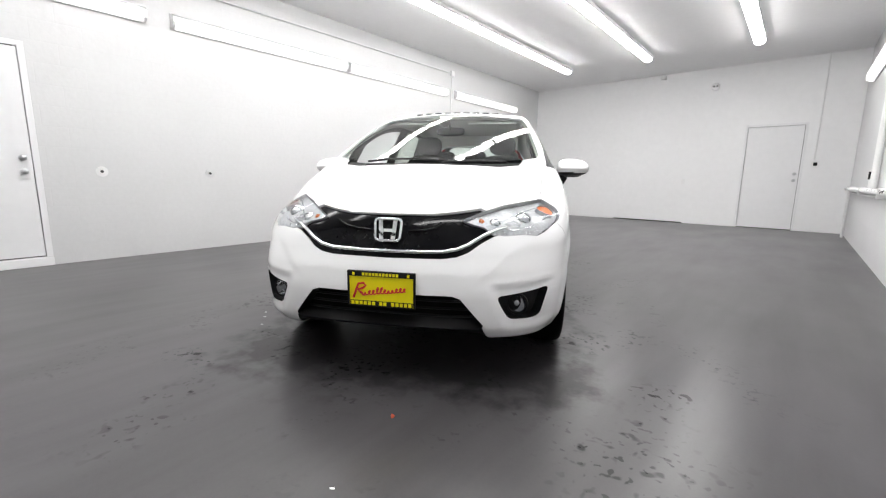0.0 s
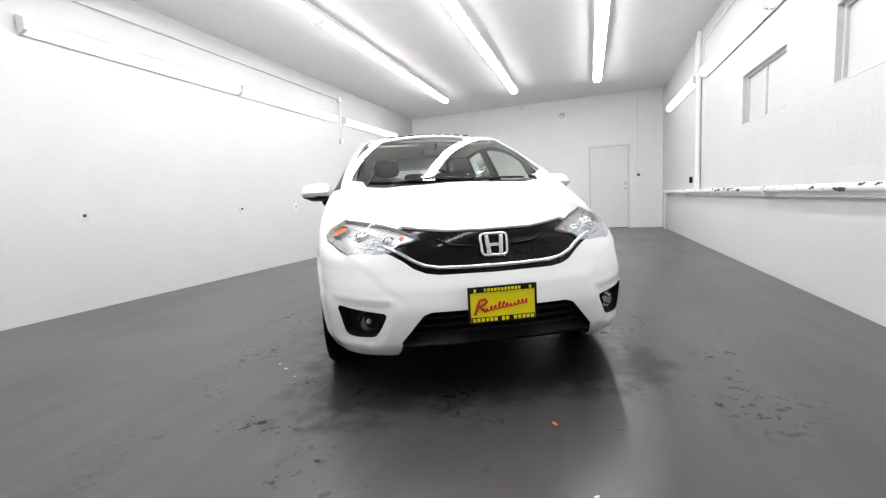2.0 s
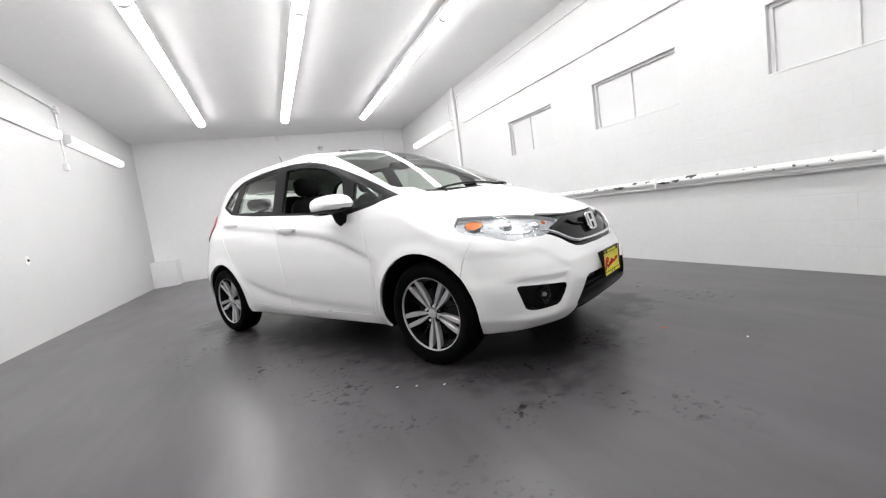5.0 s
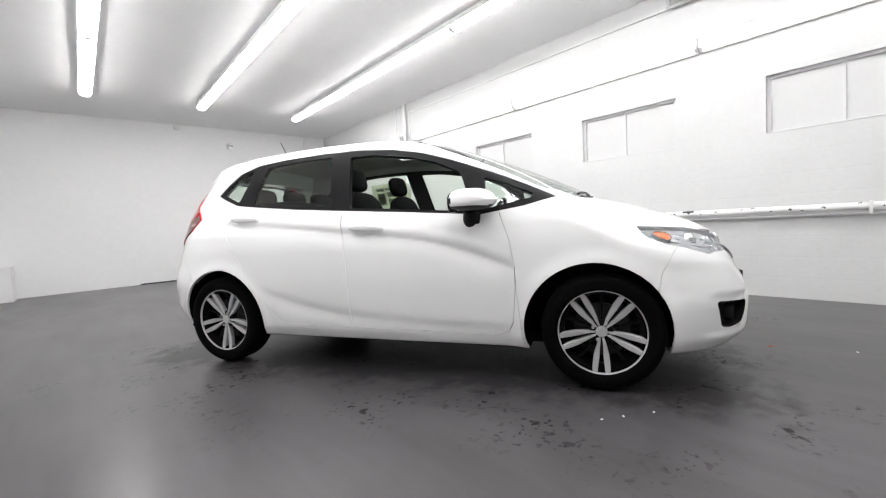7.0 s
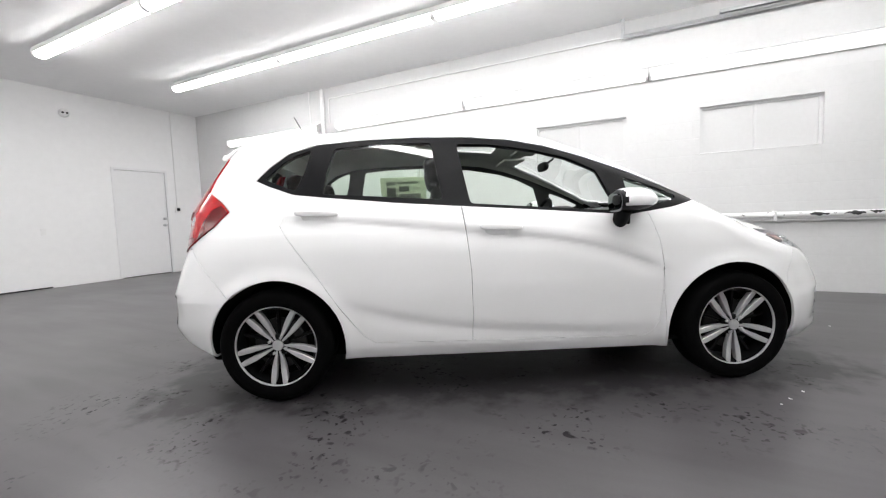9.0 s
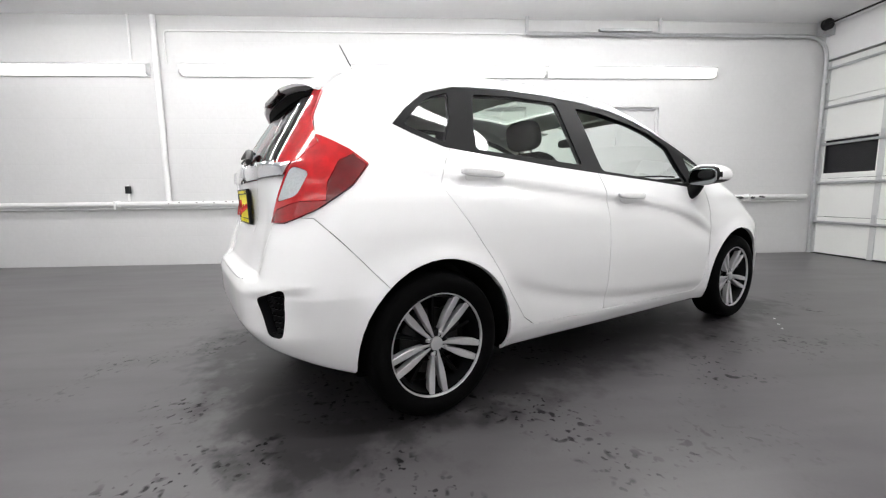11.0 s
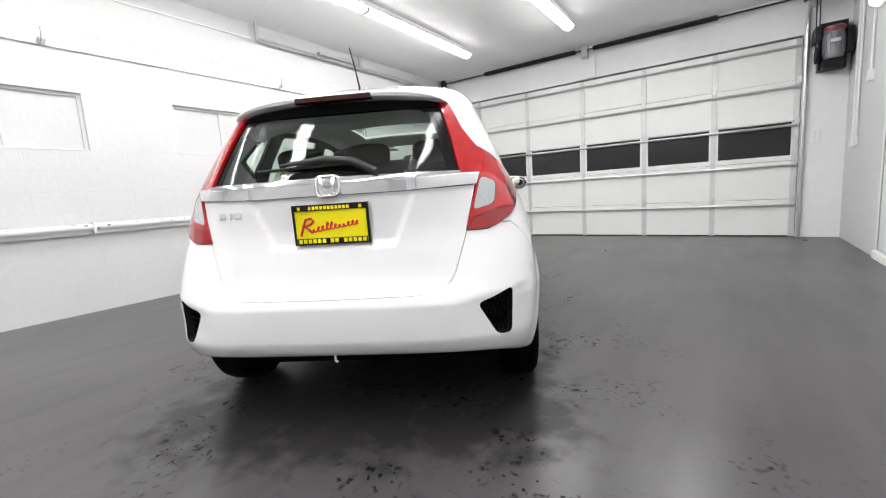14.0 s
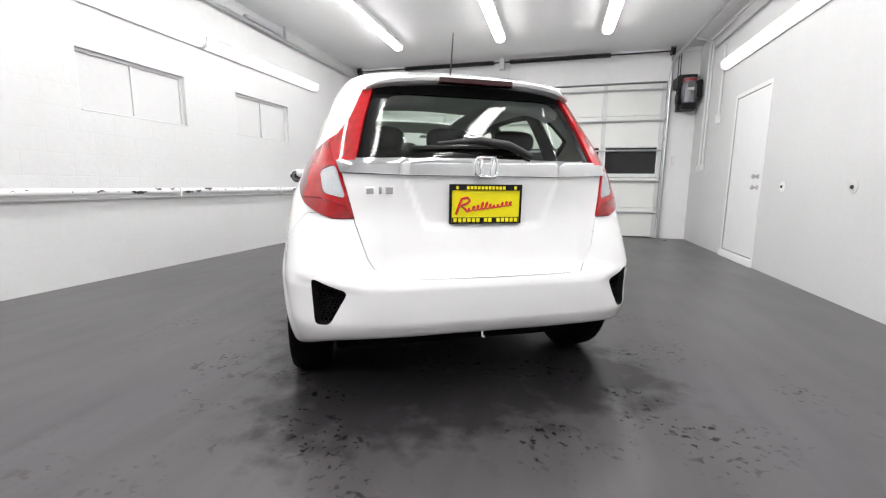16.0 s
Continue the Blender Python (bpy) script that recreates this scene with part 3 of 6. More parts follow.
def scrap(label, category, x, y, size, mat, seed):
    """A small crumpled bit lying on the floor."""
    jig = random.Random(seed)
    bm = bmesh.new()
    bmesh.ops.create_icosphere(bm, subdivisions=1, radius=1)
    for v in bm.verts:
        k = jig.uniform(0.6, 1.2)
        v.co = Vector((v.co.x * size * k, v.co.y * size * 0.55 * k, max(0, (v.co.z + 0.6)) * size * 0.22 * k))
    bmesh.ops.rotate(bm, cent=(0, 0, 0), matrix=Matrix.Rotation(jig.uniform(0, 3), 3, "Z"), verts=bm.verts)
    bmesh.ops.translate(bm, vec=(x, y, 0), verts=bm.verts)
    return tagged(link_mesh("floor_scrap", bm, mat), label, category, "scraps on the floor")


M_ORANGE = material("orange_scrap", (0.55, 0.08, 0.03), 0.6, vary=0.1, scale=90)
scrap("small orange scrap lying on the floor", "scrap", -1.22, 1.94, 0.018, M_ORANGE, 1)
scrap("small dark clod lying on the floor", "scrap", 0.74, 3.40, 0.03, M_CHIP, 2)
scrap("dark clod beside the overhead door", "scrap", 3.05, 4.75, 0.035, M_CHIP, 3)
for i, (x, y) in enumerate(((0.39, 1.645), (0.175, 1.78), (-1.37, 2.33), (0.30, 1.70))):
    scrap("tiny pale chip lying on the floor", "scrap", x, y, 0.012, M_FIXT, 10 + i)

# ---------------------------------------------------------------- the car: materials
M_PAINT = material("white_car_paint", (0.925, 0.925, 0.93), 0.3, coat=1.0, vary=0.01, scale=3)
M_TRIM = material("gloss_black_trim", (0.005, 0.005, 0.006), 0.12, vary=0.1, scale=30, spec=0.18)
M_FRAME = material("satin_black_frame", (0.006, 0.006, 0.007), 0.4, vary=0.1, scale=60, spec=0.12)
M_MESH = material("black_grille_mesh", (0.004, 0.004, 0.004), 0.7, bump=0.4, scale=160, vary=0.2, spec=0.1)
M_CHROME = material("chrome", (0.80, 0.81, 0.82), 0.07, 1.0, vary=0.03, scale=20)
M_ALLOY = material("machined_alloy", (0.56, 0.56, 0.57), 0.32, 0.5, vary=0.06, scale=80)
M_DARKALLOY = material("dark_alloy", (0.004, 0.004, 0.0045), 0.35, 0.0, vary=0.1, scale=50, spec=0.12)
M_DISC = material("dull_steel", (0.03, 0.03, 0.03), 0.45, 0.4, vary=0.25, scale=60, spec=0.15)
M_TYRE = material("tyre_rubber", (0.0035, 0.0035, 0.0037), 0.7, bump=0.3, scale=120, vary=0.15, spec=0.035)
M_UNDER = material("underbody_black", (0.005, 0.005, 0.005), 0.9, vary=0.2, scale=15, spec=0.05)
M_LINER = material("cabin_lining", (0.58, 0.59, 0.56), 0.9, vary=0.06, scale=60)
M_SEAT = material("black_seat_cloth", (0.006, 0.006, 0.0065), 0.9, bump=0.3, scale=220, vary=0.12, spec=0.15)
M_DASH = material("dark_dash_plastic", (0.035, 0.0355, 0.035), 0.6, bump=0.2, scale=180, vary=0.08, spec=0.3)
M_REDLENS = material("red_lamp_lens", (0.44, 0.004, 0.007), 0.1, bump=0.1, vary=0.4, scale=32, coat=0.7)
M_REDDARK = material("dark_red_lens", (0.03, 0.002, 0.003), 0.2, coat=0.0, vary=0.1, scale=40)
M_REDMID = material("mid_red_lamp_lens", (0.30, 0.003, 0.006), 0.1, bump=0.25, vary=0.3, scale=90, coat=0.7)
M_MIRROR = material("mirror_silvering", (0.20, 0.21, 0.22), 0.02, 1.0, vary=0.02, scale=20)
M_REDDEEP = material("deep_red_lamp_lens", (0.14, 0.002, 0.004), 0.1, vary=0.2, scale=40, coat=0.8)
M_CLEARLENS = material("frosted_clear_lens", (0.48, 0.50, 0.52), 0.2, coat=1.0, bump=0.6, scale=140, vary=0.2)
M_AMBER = material("amber_lens", (0.60, 0.15, 0.03), 0.15, coat=1.0, bump=0.2, scale=120, vary=0.06)
M_REFL = material("lamp_reflector", (0.50, 0.505, 0.515), 0.28, 0.3, bump=0.5, scale=70, vary=0.4)
M_SILVER = material("silver_garnish", (0.78, 0.79, 0.80), 0.1, 0.98, bump=0.04, vary=0.04, scale=20)
M_YELLOW = material("yellow_plate", (0.93, 0.82, 0.0), 0.45, vary=0.03, scale=40)
M_REDINK = material("red_ink", (0.60, 0.02, 0.02), 0.5, vary=0.05)
M_BLADE = material("black_rubber_blade", (0.01, 0.01, 0.01), 0.5, vary=0.1)
M_PAPER = material("printed_paper", (0.85, 0.87, 0.78), 0.8, vary=0.04, scale=30)
tr = M_PAPER.node_tree.nodes.new("ShaderNodeBsdfTranslucent")      # daylight glows through the thin sheet
tr.inputs["Color"].default_value = (0.80, 0.84, 0.72, 1)
tm = M_PAPER.node_tree.nodes.new("ShaderNodeMixShader")
tm.inputs[0].default_value = 0.55
M_PAPER.node_tree.links.new(M_PAPER.node_tree.nodes["Principled BSDF"].outputs[0], tm.inputs[1])
M_PAPER.node_tree.links.new(tr.outputs[0], tm.inputs[2])
M_PAPER.node_tree.links.new(tm.outputs[0], M_PAPER.node_tree.nodes["Material Output"].inputs["Surface"])
M_INK = material("grey_print", (0.42, 0.45, 0.40), 0.8, vary=0.1, scale=60)
G_SCREEN = glass("windscreen_glass", (0.88, 0.93, 0.90), 1.42)
G_SIDE = glass("side_glass", (0.82, 0.90, 0.83), 1.5)
G_DARK = glass("tinted_glass", (0.80, 0.87, 0.82), 1.36)
G_LENS = glass("clear_lamp_lens", (0.90, 0.91, 0.92), 1.2, 0.4)

TURN = 29.0          # the car stands askew in the room
car = thing("hatchback_car", "white five-door hatchback car with dark alloy wheels", "car", pose(0, 0, 0, 0, 0, TURN))


# ---------------------------------------------------------------- the body's form
def curve(*knots):
    """A smooth line through (place, value) pairs, without overshoot."""
    xs, ys = (np.array(v, float) for v in zip(*knots))
    d = np.diff(ys) / np.diff(xs)
    tan = np.zeros_like(ys)
    tan[0], tan[-1] = d[0], d[-1]
    ok = d[:-1] * d[1:] > 0
    tan[1:-1] = np.where(ok, 2 * d[:-1] * d[1:] / np.where(ok, d[:-1] + d[1:], 1), 0)

    def f(v):
        v = np.clip(v, xs[0], xs[-1])
        i = np.clip(np.searchsorted(xs, v) - 1, 0, len(xs) - 2)
        h = xs[i + 1] - xs[i]
        t = (v - xs[i]) / h
        return (2 * t**3 - 3 * t**2 + 1) * ys[i] + (t**3 - 2 * t**2 + t) * h * tan[i] + (-2 * t**3 + 3 * t**2) * ys[i + 1] + (t**3 - t**2) * h * tan[i + 1]
    return f


HALF = curve((0.1, 0.74), (0.2, 0.775), (0.28, 0.812), (0.45, 0.832), (0.62, 0.842), (0.76, 0.842), (0.88, 0.830), (0.97, 0.802), (1.04, 0.768), (1.10, 0.740), (1.25, 0.678), (1.40, 0.608), (1.50, 0.55), (1.6, 0.49))
TOP = curve((-2.3, 1.30), (-1.7, 1.425), (-1.4, 1.472), (-1.0, 1.502), (-0.5, 1.514), (-0.1, 1.504), (0.15, 1.48), *((v, 1.435 - 0.35 * (v - 0.35) - 0.103 * (v - 0.35) ** 2) for v in np.linspace(0.35, 1.24, 10)), (1.30, 1.016), (1.45, 0.974), (1.6, 0.922), (1.78, 0.855), (1.90, 0.788), (2.05, 0.69))
NOSE = curve((0.15, 1.92), (0.22, 1.985), (0.3, 2.036), (0.42, 2.042), (0.52, 2.024), (0.60, 1.988), (0.68, 1.955), (0.78, 1.93), (0.9, 1.90), (1.6, 1.88))
TAIL = curve((0.25, -1.82), (0.34, -1.905), (0.42, -1.95), (0.54, -1.955), (0.585, -1.94), (0.62, -1.885), (0.72, -1.862), (0.85, -1.842), (0.97, -1.85), (1.03, -1.851), (1.05, -1.843), (1.2, -1.753), (1.36, -1.647), (1.5, -1.545), (1.6, -1.47))
FLANK = curve((0.25, -1.82), (0.34, -1.905), (0.42, -1.945), (0.54, -1.945), (0.62, -1.925), (0.72, -1.895), (0.82, -1.862), (0.97, -1.85), (1.03, -1.851), (1.05, -1.843), (1.2, -1.753), (1.36, -1.647), (1.5, -1.545), (1.6, -1.47))
FOOT = curve((-2.0, 0.36), (-1.85, 0.33), (-1.65, 0.26), (-1.5, 0.222), (-0.9, 0.204), (0.9, 0.192), (1.6, 0.188), (1.9, 0.215), (2.1, 0.27))
SHOULDER = curve((-1.6, 1.03), (-1.43, 1.02), (-0.6, 0.942), (-0.2, 0.897), (0.2, 0.85), (0.5, 0.79), (0.84, 0.665), (1.0, 0.60))
WAIST = curve((-1.0, 0.60), (-0.86, 0.545), (-0.55, 0.46), (-0.2, 0.40), (0.2, 0.365), (0.8, 0.335))
YF, YR = 1.25, -1.15
ARCHES = ((1.235, 0.305, 0.362), (-1.252, 0.305, 0.357))


def smax(a, b, k):
    h = np.clip(1 - np.abs(a - b) / k, 0, None)
    return np.maximum(a, b) + h * h * k / 4


def ease(v, lo, hi):
    t = np.clip((v - lo) / (hi - lo), 0, 1)
    return t * t * (3 - 2 * t)


def relief(x, y, z):
    """How far pockets and brows stand in from the plain form: fog pockets, rear vents, plate recess."""
    front = ease(y, 1.45, 1.6)
    inner = x - (0.445 + 0.42 * np.clip(0.47 - z, 0, 0.2))
    fog = ease(inner, 0.0, 0.06) * ease(0.498 + 0.05 * (x - 0.6) - z, 0.0, 0.045) * ease(z, 0.255, 0.31) * ease(0.79 - x, 0.0, 0.10)
    cheek = ease(x - 0.36 - 1.1 * (z - 0.45), 0.0, 0.07) * ease(z, 0.45, 0.52) * ease(0.66 - z, 0.0, 0.06)
    rear = ease(-y, 1.45, 1.6)
    vent = ease(x, 0.47, 0.60) * ease(0.56 + 0.16 * (x - 0.5) - z, 0.0, 0.036) * ease(z, 0.37, 0.50) * ease(0.80 - x, 0.0, 0.08)
    plate_in = ease(0.345 - 0.42 * np.clip(0.97 - z, 0, 0.3) - x, 0.0, 0.03) * ease(z, 0.765, 0.80)
    return front * (0.013 * fog + 0.006 * cheek) + rear * (0.009 * vent + 0.011 * plate_in)


def hull(p):
    """Below nought inside the body, above it outside."""
    x, y, z = np.abs(p[:, 0]), p[:, 1], p[:, 2]
    w = HALF(z)
    d = z - SHOULDER(y)
    on = np.clip((y + 1.5) / 0.3, 0, 1) * np.clip((0.92 - y) / 0.25, 0, 1)
    w = w - 0.009 * on * np.exp(-(((d + 0.026) / np.where(d < -0.026, 0.06, 0.022)) ** 2)) + 0.004 * on * np.exp(-((d - 0.03) / 0.03) ** 2)
    e = z - WAIST(y)
    on = np.clip((y + 0.95) / 0.25, 0, 1) * np.clip((0.9 - y) / 0.15, 0, 1)
    w = w - 0.009 * on * np.exp(-((e + 0.05) / np.where(e < -0.05, 0.06, 0.035)) ** 2)
    for cy, cz, r in ARCHES:
        q = np.hypot(y - cy, z - cz)
        w = w + 0.014 * np.exp(-((q - r) / 0.05) ** 2) * (z < 0.9)
    w = w - 0.045 * np.clip((-0.7 - y) / 0.9, 0, 1) ** 2 * (3 - 2 * np.clip((-0.7 - y) / 0.9, 0, 1)) * np.clip((z - 0.55) / 0.5, 0, 1)
    s = np.clip(y - YF, 0, None) / (NOSE(z) - YF)
    wide = np.clip((x - 0.42) / 0.2, 0, 1)
    wide = wide * wide * (3 - 2 * wide)
    t = np.clip(YR - y, 0, None) / (YR - (TAIL(z) * (1 - wide) + FLANK(z) * wide))
    n = np.where(y > 0, 2.7 + 0.45 * np.clip((0.78 - z) / 0.35, 0, 1), 3.9 + 0.6 * np.clip((0.95 - z) / 0.4, 0, 1))
    side = ((x / w) ** n + s**n + t**n) ** (1 / n) - 1
    hood = ease(y, 1.10, 1.45)
    sh = y + 0.10 * (x / 0.65) ** 2 * np.clip((y + 0.2) / 0.4, 0, 1) * (1 - 0.12 * hood)
    top = (z - TOP(sh) + (0.036 + 0.045 * hood) * (x / 0.6) ** 2) * np.where(y > 0.1, 0.9, 1)
    f = smax(side * 0.8 + relief(x, y, z), top, 0.07)
    foot = FOOT(y) + 0.03 * ease(y, 1.5, 1.7) * ease(0.47 - x, 0.0, 0.04)
    return smax(f, foot - z, 0.022)


def slope(p, eps=4e-4):
    g = np.stack([hull(p + eps * np.eye(3)[k]) - hull(p - eps * np.eye(3)[k]) for k in range(3)], 1) / (2 * eps)
    return g


def skin(h):
    """The half x >= 0 of the body as corner places and four-sided faces."""
    xs, ys, zs = np.arange(-h / 2, 0.98, h), np.arange(-2.1, 2.2, h), np.arange(0.1, 1.65, h)
    nx, ny, nz = len(xs), len(ys), len(zs)
    grid = np.stack(np.meshgrid(xs, ys, zs, indexing="ij"), -1).reshape(-1, 3)
    f = hull(grid).reshape(nx, ny, nz)
    ins = f < 0
    c = sum(ins[i:nx - 1 + i, j:ny - 1 + j, k:nz - 1 + k].astype(int) for i in (0, 1) for j in (0, 1) for k in (0, 1))
    cell = (c > 0) & (c < 8)
    number = -np.ones(cell.shape, int)
    number[cell] = np.arange(cell.sum())
    at = np.argwhere(cell)
    places = np.stack([xs[at[:, 0]], ys[at[:, 1]], zs[at[:, 2]]], 1) + h / 2
    middle = at[:, 0] == 0
    for _ in range(8):
        g = slope(places)
        step = hull(places)[:, None] * g / np.maximum((g * g).sum(1, keepdims=True), 1e-6)
        places = places - np.clip(step, -h, h)
        places[middle, 0] = 0
    faces = []
    for ax in range(3):
        a = ins[tuple(slice(0, -1) if k == ax else slice(None) for k in range(3))]
        b = ins[tuple(slice(1, None) if k == ax else slice(None) for k in range(3))]
        u, v = [k for k in range(3) if k != ax]
        for i, j, k in np.argwhere(a != b):
            n = [i, j, k]
            if n[u] < 1 or n[v] < 1 or n[u] >= cell.shape[u] or n[v] >= cell.shape[v]:
                continue
            quad = []
            for du, dv in ((-1, -1), (0, -1), (0, 0), (-1, 0)):
                m = list(n)
                m[u] += du
                m[v] += dv
                quad.append(number[tuple(m)])
            if min(quad) < 0:
                continue
            if a[i, j, k] != (ax != 1):
                quad.reverse()
            faces.append(quad)
    return places, faces


def rounded(points, n=4):
    """The closed outline through the points, with its corners eased."""
    out = []
    m = len(points)
    for i in range(m):
        p, q, r = (Vector(points[(i + k) % m]) for k in (-1, 0, 1))
        cut = min(0.022, 0.4 * (p - q).length, 0.4 * (r - q).length)
        a, b = q + (p - q).normalized() * cut, q + (r - q).normalized() * cut
        if (q - p).normalized().dot((r - q).normalized()) > 0.97:
            out.append(tuple(q))
        else:
            out += [tuple(a.lerp(q, t).lerp(q.lerp(b, t), t)) for t in (k / n for k in range(n + 1))]
    return out


def circle(cy, cz, r, n=40):
    return [(cy + r * math.cos(2 * math.pi * k / n), cz + r * math.sin(2 * math.pi * k / n)) for k in range(n)]


SIDE, FRONT, REAR, ABOVE = (1, 2), (0, 2), (0, 2), (0, 1)
is_side = lambda c, n: n.x > 0.25
is_front = lambda c, n: c.y > 1.2 and (n.y > 0.12 or c.y > 1.7)
is_rear = lambda c, n: c.y < -1.05 and n.y < -0.06
is_top = lambda c, n: n.z > 0.15

# name, plane of the outline, outline, where it counts; the first that holds a face has it
LOW = 0.585
LAMP_IN = [(0.53, 0.806), (0.552, 0.90), (0.588, 1.036), (0.60, 1.036), (0.615, 1.11), (0.575, 1.16), (0.57, 1.172), (0.95, 1.25), (0.95, 0.75), (0.6, 0.75)]
LAMP_SIDE = [(-2.2, 0.805), (-1.80, 0.815), (-1.70, 0.868), (-1.58, 0.95), (-1.505, 1.031), (-1.56, 1.085), (-1.615, 1.12), (-1.665, 1.15), (-1.70, 1.168), (-2.2, 1.172)]
HEAD_SIDE = [(1.445, 0.845), (1.475, 0.795), (1.51, 0.766), (1.575, 0.742), (1.66, 0.722), (1.75, 0.69), (1.86, 0.655), (2.2, 0.60), (2.2, 0.95), (1.42, 0.95)]
